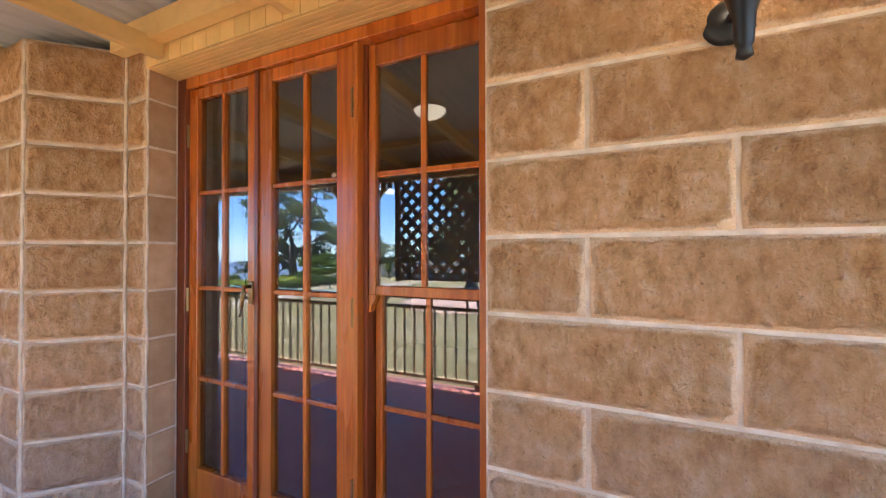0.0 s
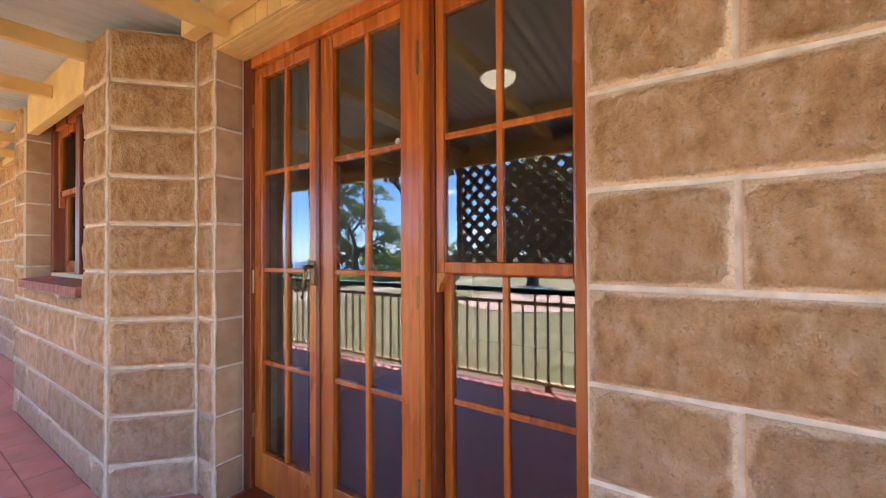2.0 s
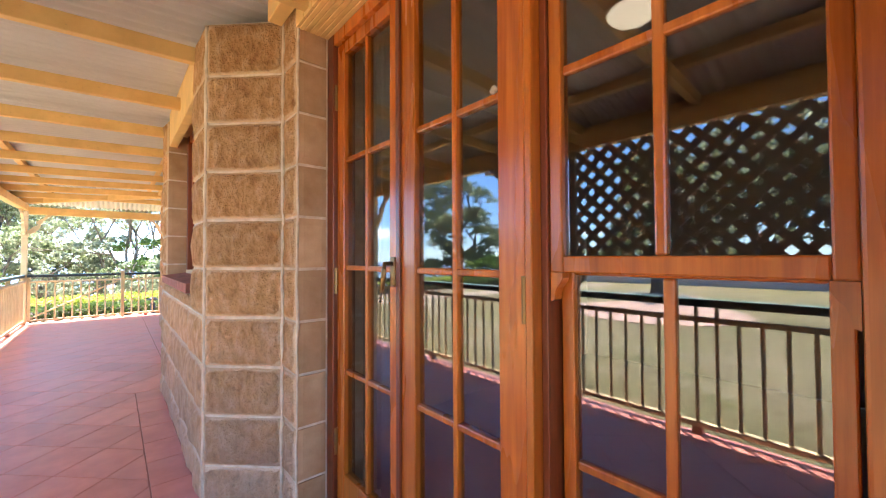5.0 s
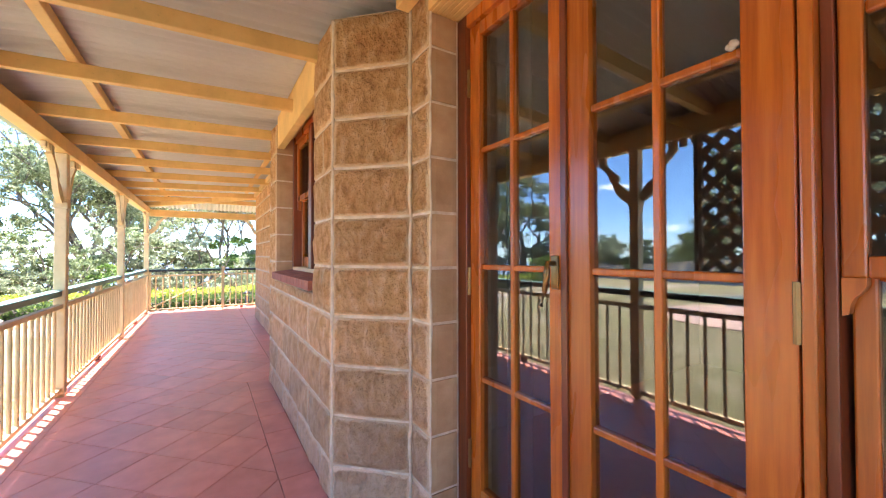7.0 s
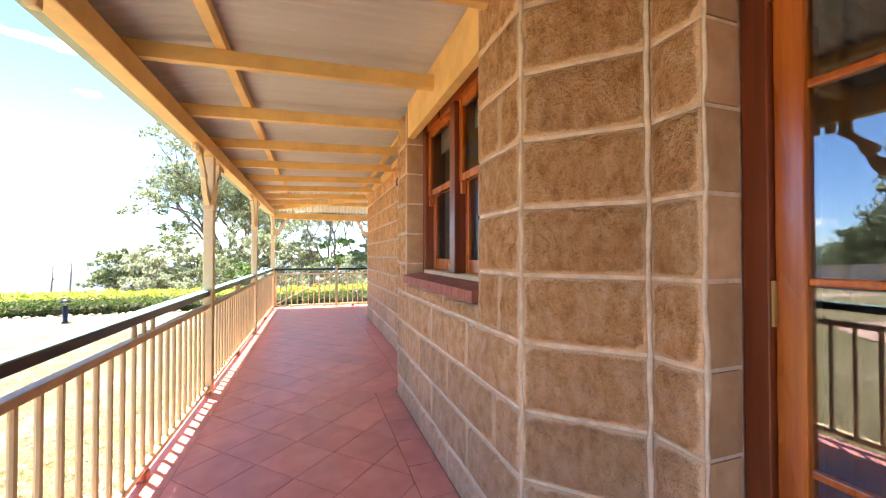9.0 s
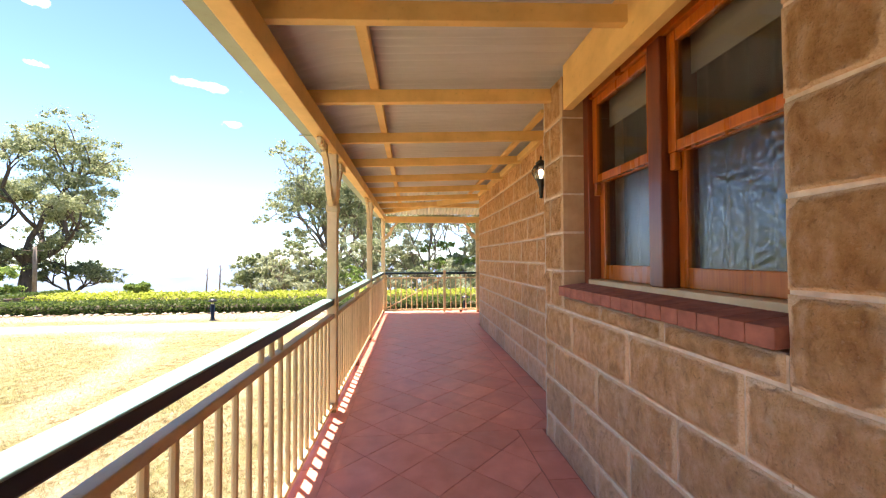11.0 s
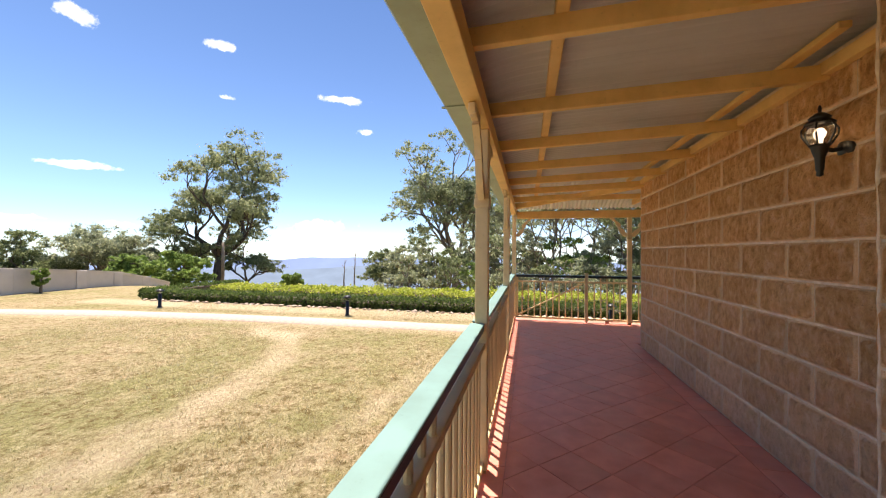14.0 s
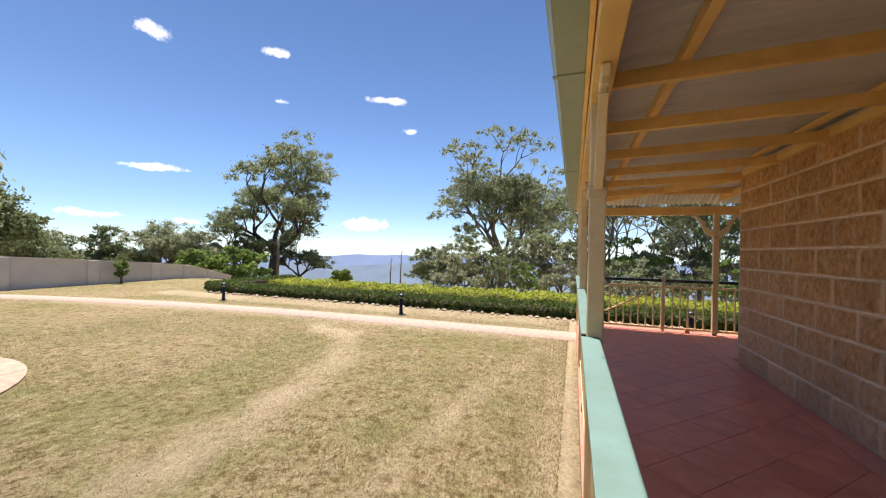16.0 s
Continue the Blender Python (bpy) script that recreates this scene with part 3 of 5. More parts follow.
def lay_all_blocks():
    lay_rows(wall_right, DOOR_X1, WALL_Y, 1, 0, 3.6, EAST_Z, 0.66, (0.622, 0.29))
    for k, (z0, z1) in enumerate(zip(PIER_Z, PIER_Z[1:])):
        lay(wall_pier, -2.033, WALL_Y, 1, 0, 0, 0.173, z0, z1)
        lay(wall_pier, BAY_X1, BAY_Y, R2, R2, 0, 0.405, z0, z1)
        lay(wall_pier, DOOR_X0, WALL_Y, 0, 1, 0, 0.145, z0, z1, True)
        lay(wall_bay_left, -4.672, WALL_Y, R2, -R2, 0, 0.405, z0, z1)
        if z1 > 1.0 and z0 < 2.3:
            zb = max(z0, 1.0)
            if k % 3 == 1:
                lay(wall_pier, WIN_X1, BAY_Y, 1, 0, 0, 0.22, z0, z1)
                lay(wall_pier, WIN_X1, BAY_Y, 1, 0, 0.22, 0.37, z0, z1)
            else:
                lay(wall_pier, WIN_X1, BAY_Y, 1, 0, 0, 0.37, z0, z1)
            if k % 2 == 0:
                lay(wall_bay_left, BAY_X0, BAY_Y, 1, 0, 0, 0.11, z0, z1)
                lay(wall_bay_left, BAY_X0, BAY_Y, 1, 0, 0.11, 0.305, z0, z1)
            else:
                lay(wall_bay_left, BAY_X0, BAY_Y, 1, 0, 0, 0.305, z0, z1)
            lay(wall_bay_left, WIN_X0, BAY_Y, 0, 1, 0, 0.17, zb, z1, True)
        else:
            cuts = [0.0, *[c for c in ((0.15, 0.72, 1.29, 1.86), (0.43, 1.0, 1.57))[k % 2]], BAY_X1 - BAY_X0]
            for a, b in zip(cuts, cuts[1:]):
                lay(wall_bay, BAY_X0, BAY_Y, 1, 0, a, b, z0, z1)
    for a in range(3):
        lay(wall_bay, WIN_X0, BAY_Y, 1, 0, a * 0.463, (a + 1) * 0.463, 0.906, 0.996)
    lay_rows(wall_far, FAR_END, WALL_Y, 1, 0, -4.672 - FAR_END, FAR_Z, 0.517, (0.25, 0.54))


# wavy mortar run down the corners of the bay
for wall, x, y in ((wall_pier, BAY_X1, BAY_Y), (wall_pier, -2.033, WALL_Y), (wall_bay_left, BAY_X0, BAY_Y), (wall_pier, DOOR_X0, WALL_Y), (wall_far, FAR_END, WALL_Y)):
    bm = bmesh.new()
    inner = 0.004 if (x, y) != (-2.033, WALL_Y) else -0.004
    pts = []
    for i in range(60):
        z = 2.36 * i / 59
        pts.append((x + 0.009 * noise.noise(Vector((x * 9, z * 13, 1))), y + inner + 0.004 * noise.noise(Vector((y * 9, z * 9, 2))), z))
    big = 0.0085 if x != DOOR_X0 else 0.006
    add_tube(bm, pts, [big + 0.005 * noise.noise(Vector((x * 5, 3, p[2] * 12))) for p in pts], 6)
    part("mortar_joint", bm, MORTAR, wall, "", True)

# ---- interior ----
bm = bmesh.new()
for x0, x1, y0, y1, z0, z1 in ((-8.2, 3.6, 5.0, 5.1, 0, 2.6), (3.5, 3.6, 1.52, 5.0, 0, 2.6), (-2.6, -2.5, 1.52, 5.0, 0, 2.6)):
    add_box(bm, x0, x1, y0, y1, z0, z1)
structure("wall_interior", bm, PLASTER, "dim interior walls behind the glazing", "wall")
structure("floor_interior", boxed(-8.2, 3.6, 1.52, 5.0, -0.1, -0.01), PLASTER, "dim interior floor", "floor")
structure("ceiling_interior", boxed(-8.3, 3.6, 1.25, 5.1, 2.56, 2.66), PLASTER, "flat interior ceiling", "ceiling")


def curtain(x0, x1, y, z0, z1, label):
    bm = bmesh.new()
    n = max(12, int((x1 - x0) / 0.012))
    rows = []
    for z in (z0, (z0 + z1) / 2, z1):
        rows.append([bm.verts.new((x0 + (x1 - x0) * i / n, y + 0.022 * math.sin(i * 0.75) * (1 if z < z1 else 0.6), z)) for i in range(n + 1)])
    for r, s in zip(rows, rows[1:]):
        for k in range(n):
            bm.faces.new((r[k], r[k + 1], s[k + 1], s[k]))
    bmesh.ops.solidify(bm, geom=bm.faces[:], thickness=0.004)
    return tagged(part("curtain", bm, CURTAIN, None, "", True), label, "curtain")


curtain(-1.80, -1.62, 1.56, 0.04, 2.3, "pleated pale sheer curtain drawn aside behind the glazed door")

# ---- glazed doors and windows ----


def sash(name, x0, x1, y0, y1, z0, z1, stile_l, stile_r, top, bottom, bars_x, bars_z, wood, glass, parent, bar=0.022, glass_label=""):
    """A framed sash: stiles, rails, glazing bars and one pane to each light."""
    f = part(name, boxed(x0, x0 + stile_l, y0, y1, z0, z1, 0.004), wood, parent)
    ym = (y0 + y1) / 2
    part("stile", boxed(x1 - stile_r, x1, y0, y1, z0, z1, 0.004), wood, f)
    part("top_rail", boxed(x0 + stile_l, x1 - stile_r, y0 + 0.002, y1 - 0.002, z1 - top, z1, 0.004), wood, f)
    part("bottom_rail", boxed(x0 + stile_l, x1 - stile_r, y0 + 0.002, y1 - 0.002, z0, z0 + bottom, 0.004), wood, f)
    gx0, gx1, gz0, gz1 = x0 + stile_l, x1 - stile_r, z0 + bottom, z1 - top
    for b in bars_x:
        part("glazing_bar", boxed(b - bar / 2, b + bar / 2, y0 + 0.006, y1 - 0.006, gz0, gz1, 0.005), wood, f)
    for b in bars_z:
        part("glazing_bar", boxed(gx0, gx1, y0 + 0.008, y1 - 0.008, b - bar / 2, b + bar / 2, 0.005), wood, f)
    xs_, zs_ = [gx0, *bars_x, gx1], [gz0, *sorted(bars_z), gz1]
    for a, b in zip(xs_, xs_[1:]):
        for c, d in zip(zs_, zs_[1:]):
            p = part("pane", boxed(a, b, ym - 0.002, ym + 0.002, c, d), glass, f, glass_label)
            p.visible_shadow = False
    return f


door = thing("door_1", -1.28, 1.36, 0.0, "closed varnished cedar double glazed doors with small panes", "door", "", "structure")
part("jamb", boxed(DOOR_X0, -1.795, 1.325, 1.44, 0, 2.25, 0.004), CEDAR_DARK_SHADE, door)
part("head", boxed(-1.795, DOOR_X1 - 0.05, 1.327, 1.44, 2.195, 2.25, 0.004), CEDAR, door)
part("threshold", boxed(-1.795, -0.72, 1.24, 1.46, 0.0, 0.03, 0.006), CEDAR_DARK_SHADE, door, "worn timber threshold")
leaf_a = sash("door_leaf", -1.793, -1.287, 1.345, 1.39, 0.032, 2.192, 0.066, 0.062, 0.055, 0.19, (-1.537,), (0.68, 1.152, 1.645), CEDAR, GLASS, door)
leaf_b = sash("door_leaf", -1.284, -0.722, 1.345, 1.39, 0.032, 2.192, 0.093, 0.09, 0.06, 0.19, (-0.995,), (0.68, 1.152, 1.645), CEDAR, GLASS, door)
bm = boxed(-1.292, -1.268, 1.334, 1.346, 0.032, 2.192, 0.003)
part("meeting_bead", bm, CEDAR_DARK_SHADE, door)
bm = boxed(-1.335, -1.305, 1.337, 1.345, 1.09, 1.20, 0.003)
add_tube(bm, [(-1.32, 1.34, 1.175), (-1.32, 1.305, 1.175), (-1.318, 1.300, 1.150), (-1.328, 1.300, 1.085), (-1.345, 1.302, 1.035)], [0.009, 0.009, 0.010, 0.008, 0.006], 8)
part("handle", bm, BRONZE, leaf_a, "aged brass lever handle", True)
for z in (0.35, 1.09, 1.95):
    bm = bmesh.new()
    add_tube(bm, [(-0.722, 1.34, z - 0.06), (-0.722, 1.34, z + 0.06)], [0.008, 0.008], 8)
    part("hinge", bm, BRONZE, leaf_b)
    bm = bmesh.new()
    add_tube(bm, [(-1.794, 1.34, z - 0.06), (-1.794, 1.34, z + 0.06)], [0.008, 0.008], 8)
    part("hinge", bm, BRONZE, leaf_a)

side = thing("window_1", -0.42, 1.40, 0.0, "full-height varnished cedar double-hung window beside the doors", "window", "", "structure")
part("mullion", boxed(-0.716, -0.693, 1.332, 1.47, 0, 2.195, 0.005), CEDAR, side)
# strip in darker cedar: the shade of the recess is painted on
part("rebate", boxed(-0.6925, -0.672, 1.368, 1.47, 0, 2.195, 0.003), CEDAR_DARK_SHADE, side)
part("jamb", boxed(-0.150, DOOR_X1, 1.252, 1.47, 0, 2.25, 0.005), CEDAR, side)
part("window_sill", boxed(-0.672, -0.150, 1.25, 1.47, 0.0, 0.05, 0.006), CEDAR_DARK_SHADE, side)
up = sash("upper_sash", -0.670, -0.152, 1.375, 1.412, 1.16, 2.192, 0.034, 0.030, 0.09, 0.04, (-0.42,), (1.655,), CEDAR, GLASS, side, 0.024)
lo = sash("lower_sash", -0.664, -0.158, 1.416, 1.452, 0.052, 1.198, 0.034, 0.030, 0.045, 0.12, (-0.42,), (0.685,), CEDAR, GLASS, side, 0.024)
for x in (-0.655, -0.168):
    bm = bmesh.new()
    sg = 1 if x < -0.4 else -1
    ogee = [(-0.015, 1.16), (0.017, 1.16), (0.017, 1.146), (0.010, 1.132), (0.001, 1.122), (-0.004, 1.108), (-0.006, 1.092), (-0.015, 1.088)]
    near_, far_ = ([bm.verts.new((x + sg * u, y, z)) for u, z in ogee] for y in (1.377, 1.410))
    bm.faces.new(near_)
    bm.faces.new(far_[::-1])
    for k in range(len(ogee)):
        k2 = (k + 1) % len(ogee)
        bm.faces.new((near_[k], far_[k], far_[k2], near_[k2]))
    bmesh.ops.recalc_face_normals(bm, faces=bm.faces)
    part("horn", bm, CEDAR, up)

# a dauber's nest stuck to a glazing bar
nest = thing("wasp_nest", -0.825, 1.345, 1.66, "small pale mud wasp nest stuck on the door's glazing bar", "nest")
bm = bmesh.new()
for cx, cz, r_ in ((-0.832, 1.660, 0.007), (-0.822, 1.664, 0.010), (-0.827, 1.657, 0.008)):
    ball = bmesh.ops.create_icosphere(bm, subdivisions=2, radius=r_)["verts"]
    for v in ball:
        v.co = Vector((v.co.x, v.co.y * 0.8, v.co.z)) * (1 + 0.3 * noise.noise(v.co * 90 + Vector((cx * 40, 0, 0)))) + Vector((cx, 1.346, cz))
part("mud_cells", bm, ROCK, nest, "", True)

# boarded lintel over the doors
lintel = thing("lintel", -1.0, 1.25, 2.25, "cream painted boarded lintel box over the doors", "lintel", "", "structure")
for i in range(19):
    a = DOOR_X0 + 0.0925 * i
    part("board", boxed(a + 0.001, a + 0.0915, 1.172, 1.186, 2.252, 2.56, 0.003), CREAM, lintel)
for i in range(6):
    part("board", boxed(DOOR_X0, DOOR_X1, 1.187 + 0.024 * i, 1.2095 + 0.024 * i, 2.25, 2.262, 0.003), CREAM, lintel)
part("core", boxed(DOOR_X0, DOOR_X1, 1.19, 1.50, 2.263, 2.56), CREAM, lintel)

# bedroom window in the bay
win = thing("window_2", -3.385, 1.05, 1.05, "pair of varnished cedar double-hung windows over a brick sill", "window", "", "structure")
# jambs and mullion coloured darker to carry the shade of the set-back window
part("jamb", boxed(WIN_X0, -4.01, 1.03, 1.20, 1.06, 2.25, 0.005), CEDAR_DARK_SHADE, win)
part("jamb", boxed(-2.76, WIN_X1, 1.03, 1.20, 1.06, 2.25, 0.005), CEDAR_DARK_SHADE, win)
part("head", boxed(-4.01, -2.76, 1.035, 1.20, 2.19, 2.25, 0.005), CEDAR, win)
part("mullion", boxed(-3.43, -3.34, 1.025, 1.20, 1.10, 2.19, 0.006), CEDAR_DARK_SHADE, win)
part("window_sill", boxed(-4.01, -2.76, 1.02, 1.22, 1.065, 1.10, 0.005), POSTPAINT, win)
for x0, x1 in ((-4.008, -3.432), (-3.338, -2.762)):
    u = sash("upper_sash", x0, x1, 1.055, 1.092, 1.675, 2.188, 0.05, 0.05, 0.05, 0.045, (), (), CEDAR, GLASS_DIM, win)
    sash("lower_sash", x0 + 0.004, x1 - 0.004, 1.096, 1.132, 1.102, 1.718, 0.05, 0.05, 0.043, 0.085, (), (), CEDAR, GLASS_RIPPLE, win)
    for x in (x0 + 0.02, x1 - 0.02):
        bm = boxed(x - 0.015, x + 0.015, 1.058, 1.09, 1.60, 1.675, 0.006)
        part("horn", bm, CEDAR, u)
    b = part("roller_blind", boxed(x0 + 0.01, x1 - 0.01, 1.16, 1.165, 2.02, 2.19), BLIND, win, "half-raised cream roller blind")
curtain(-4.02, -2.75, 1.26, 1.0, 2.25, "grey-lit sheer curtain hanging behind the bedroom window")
wl_ = thing("lintel", -3.385, 0.95, 2.14, "cream painted timber lintel over the bedroom window", "lintel", "", "structure")
part("board", boxed(WIN_X0 + 0.004, WIN_X1 - 0.004, 0.902, 0.96, 2.150, 2.43, 0.004), CREAM, wl_)
part("soffit", boxed(WIN_X0, WIN_X1, 0.961, 1.30, 2.252, 2.43), CREAM, wl_)
sill = thing("brick_sill", -3.385, 0.95, 1.0, "sloping red brick-on-edge window sill", "sill", "", "structure")
nb = 16
for i in range(nb):
    a = WIN_X0 + (WIN_X1 - WIN_X0) * i / nb
    b = WIN_X0 + (WIN_X1 - WIN_X0) * (i + 1) / nb
    bm = boxed(a + 0.0015, b - 0.0015, 0.862, 1.04, 0.998, 1.055, 0.003)
    for v in bm.verts:
        v.co.z += (v.co.y - 0.862) * 0.12
    part("brick", bm, BRICK, sill)

# ---- roof of the verandah ----


def sheet_z(y):
    """Underside of the roof sheeting across the verandah: a bullnose at the outer edge."""
    if y > -0.30:
        return 2.375 + (y + 0.30) * 0.055
    t = (-0.30 - y) / 0.56
    return 2.375 - 0.120 * t * t - 0.02 * t


def corrugated(name, x0, x1, ys_, zfun, label):
    n = int((x1 - x0) / 0.0127)
    verts, faces = [], []
    for y in ys_:
        for i in range(n + 1):
            x = x0 + (x1 - x0) * i / n
            verts.append((x, y, zfun(y) + 0.013 * math.cos(i * math.tau / 6)))
    for j in range(len(ys_) - 1):
        for i in range(n):
            faces.append((j * (n + 1) + i, j * (n + 1) + i + 1, (j + 1) * (n + 1) + i + 1, (j + 1) * (n + 1) + i))
    me = bpy.data.meshes.new(name)
    me.from_pydata(verts, [], faces)
    me.materials.append(IRON)
    for f in me.polygons:
        f.use_smooth = True
    return tagged(new(name, me), label, "roof", "", "structure")


corrugated("ceiling", -8.6, 3.6, [-0.85 + 0.055 * i for i in range(11)] + [-0.22, 0.1, 0.6, 1.25, 1.6], sheet_z, "grey corrugated bullnose roof sheeting seen from below")
# over the end bay the sheets run out to the end eave
n = 640
end_x = [-10.55 + 0.075 * k for k in range(9)] + [-9.7, -9.2, -8.6, -8.1]
verts, faces = [], []
for x in end_x:
    for i in range(n + 1):
        y = -0.88 + 8.0 * i / n
        verts.append((x, y, min(sheet_z(-0.88 + (x + 10.55)), sheet_z(max(y, -0.88)) + 0.004) + 0.013 * math.cos(i * math.tau / 6)))
for j in range(len(end_x) - 1):
    for i in range(n):
        faces.append((j * (n + 1) + i, (j + 1) * (n + 1) + i, (j + 1) * (n + 1) + i + 1, j * (n + 1) + i + 1))
me = bpy.data.meshes.new("ceiling_return")
me.from_pydata(verts, [], faces)
me.materials.append(IRON)
for f in me.polygons:
    f.use_smooth = True
tagged(new("ceiling_return", me), "grey corrugated roof sheeting over the verandah's end bay", "roof", "", "structure")
# the house's own roof closes the place above
bm = bmesh.new()
add_prism(bm, [(-8.9, 1.55), (3.6, 1.55), (3.6, 7.0), (-8.9, 7.0)], 2.68, 2.74)
structure("roof", bm, GUTTER, "flat closing roof deck of the house", "roof")

RAFTERS = [-5.05 + 0.83 * i for i in range(-6, 11)]
for x in RAFTERS:
    y1 = WALL_Y + 0.0
    if BAY_X0 - 0.25 < x < BAY_X1 + 0.25:
        y1 = BAY_Y + 0.03
    if x < FAR_END:
        y1 = WALL_Y + (FAR_END - x) * -1.045 + 0.0
    if y1 < -0.4:
        continue
    bm = boxed(x - 0.022, x + 0.022, -0.715, y1, 0, 0.084, 0.004)
    for v in bm.verts:
        v.co.z += 2.2 + (v.co.y + 0.615) * 0.038
    tagged(part("rafter", bm, CREAM), "cream painted timber rafter under the verandah roof", "rafter", "verandah rafters")
bm = bmesh.new()
a, b = Vector((FAR_END, WALL_Y, 2.27)), Vector((END_X + 0.05, POST_Y + 0.05, 2.2))
d = (b - a).normalized()
n = Vector((-d.y, d.x, 0)) * 0.025
vs = [bm.verts.new(p + n * s + Vector((0, 0, h))) for p in (a, b) for s in (-1, 1) for h in (0, 0.095)]
for q in ((0, 1, 3, 2), (4, 6, 7, 5), (0, 4, 5, 1), (2, 3, 7, 6), (0, 2, 6, 4), (1, 5, 7, 3)):
    bm.faces.new([vs[i] for i in q])
bmesh.ops.recalc_face_normals(bm, faces=bm.faces)
tagged(part("hip_rafter", bm, CREAM), "cream painted hip rafter at the verandah corner", "rafter")
for y in (0.9, 2.4, 3.9):
    bm = boxed(END_X + 0.03, FAR_END - 0.0, y + 0.6 - 0.022, y + 0.6 + 0.022, 2.24, 2.34, 0.004)
    tagged(part("rafter", bm, CREAM), "cream painted timber rafter under the verandah roof", "rafter", "verandah rafters")


def beam(name, x0, x1, y0, y1, z0, z1, mat, label, slope=0.0):
    bm = boxed(x0, x1, y0, y1, z0, z1, 0.005)
    if slope:
        for v in bm.verts:
            v.co.z += (v.co.y - y0) * slope
    return tagged(part(name, bm, mat), label, name.replace("_", " "))


beam("purlin", -10.3, 3.6, -0.30, -0.245, 2.297, 2.360, CREAM, "cream painted roof batten lying across the rafters")
beam("purlin", FAR_END, -4.7, 0.98, 1.035, 2.372, 2.405, CREAM, "cream painted roof batten near the wall")
beam("purlin", -9.75, -9.70, -0.12, 7.0, 2.285, 2.372, CREAM, "cream painted roof batten across the verandah's end bay")
beam("wall_plate", FAR_END, -4.7, 1.12, 1.174, 2.29, 2.36, CREAM, "cream painted plate along the head of the stone wall")
beam("wall_plate", -2.03, 3.6, 1.10, 1.166, 2.33, 2.44, CREAM, "cream painted plate over the glazed doors")
beam("verandah_beam", -10.33, 3.6, POST_Y - 0.045, POST_Y + 0.045, 2.075, 2.192, CREAM, "cream painted beam carried by the verandah posts")
beam("end_beam", END_X - 0.045, END_X + 0.045, POST_Y + 0.046, 7.0, 2.01, 2.15, CREAM, "cream painted beam across the verandah's end")
# gutter along the eave
bm = bmesh.new()
prof = [(-0.748, 2.29), (-0.748, 2.172), (-0.873, 2.172), (-0.891, 2.195), (-0.891, 2.275), (-0.905, 2.285), (-0.905, 2.295), (-0.877, 2.295), (-0.877, 2.203), (-0.763, 2.185), (-0.763, 2.29)]
rings = [[bm.verts.new((x, y, z)) for y, z in prof] for x in (-10.7, 3.6)]
for k in range(len(prof)):
    bm.faces.new((rings[0][k], rings[0][(k + 1) % len(prof)], rings[1][(k + 1) % len(prof)], rings[1][k]))
bmesh.ops.recalc_face_normals(bm, faces=bm.faces)
gut = tagged(part("gutter", bm, GUTTER), "grey-green metal gutter along the verandah eave", "gutter")
for x in (-9.2, -7.0, -4.75, -2.5, -0.2):
    part("joint_strap", boxed(x - 0.012, x + 0.012, -0.895, -0.745, 2.166, 2.1715), GUTTER, gut)
beam("fascia", -10.7, 3.6, -0.746, -0.724, 2.15, 2.27, CREAM, "cream painted fascia board behind the gutter")

# ---- posts, brackets and railings ----


def bracket(parent, px, py, ux, uy):
    """A scrolled timber bracket from the post up to the beam, along (ux, uy)."""
    bm = bmesh.new()
    pts = []
    for i in range(15):
        t = i / 14
        s = 0.05 + 0.27 * t + 0.045 * math.sin(t * math.tau)
        z = 1.66 + 0.36 * (t + 0.10 * math.sin(t * math.tau))
        pts.append((s, z))
    grid = []
    for i, (s, z) in enumerate(pts):
        a, b = pts[max(0, i - 1)], pts[min(14, i + 1)]
        d = Vector((b[0] - a[0], b[1] - a[1])).normalized()
        nn = Vector((-d.y, d.x)) * (0.030 + 0.012 * math.sin(i * 0.9))
        row = []
        for k, w in ((1, -0.019), (1, 0.019), (-1, 0.019), (-1, -0.019)):
            ss, zz = s + nn.x * k, z + nn.y * k
            row.append(bm.verts.new((px + ux * ss - uy * w, py + uy * ss + ux * w, zz)))
        grid.append(row)
    for r, q in zip(grid, grid[1:]):
        for k in range(4):
            bm.faces.new((r[k], r[(k + 1) % 4], q[(k + 1) % 4], q[k]))
    bm.faces.new(grid[0])
    bm.faces.new(grid[-1][::-1])
    bmesh.ops.recalc_face_normals(bm, faces=bm.faces)
    part("bracket", bm, POSTPAINT, parent)
    # scalloped valance piece under the beam
    for i in range(3):
        bm = bmesh.new()
        s0 = 0.30 + 0.075 * i
        r = 0.030 - 0.006 * i
        bx, by = px + ux * s0, py + uy * s0
        add_box(bm, bx - abs(ux) * r - abs(uy) * 0.019, bx + abs(ux) * r + abs(uy) * 0.019, by - abs(uy) * r - abs(ux) * 0.019, by + abs(uy) * r + abs(ux) * 0.019, 2.035 - 0.030 + 0.008 * i, 2.072 if abs(ux) else 2.012, 0.008)
        part("valance", bm, POSTPAINT, parent)


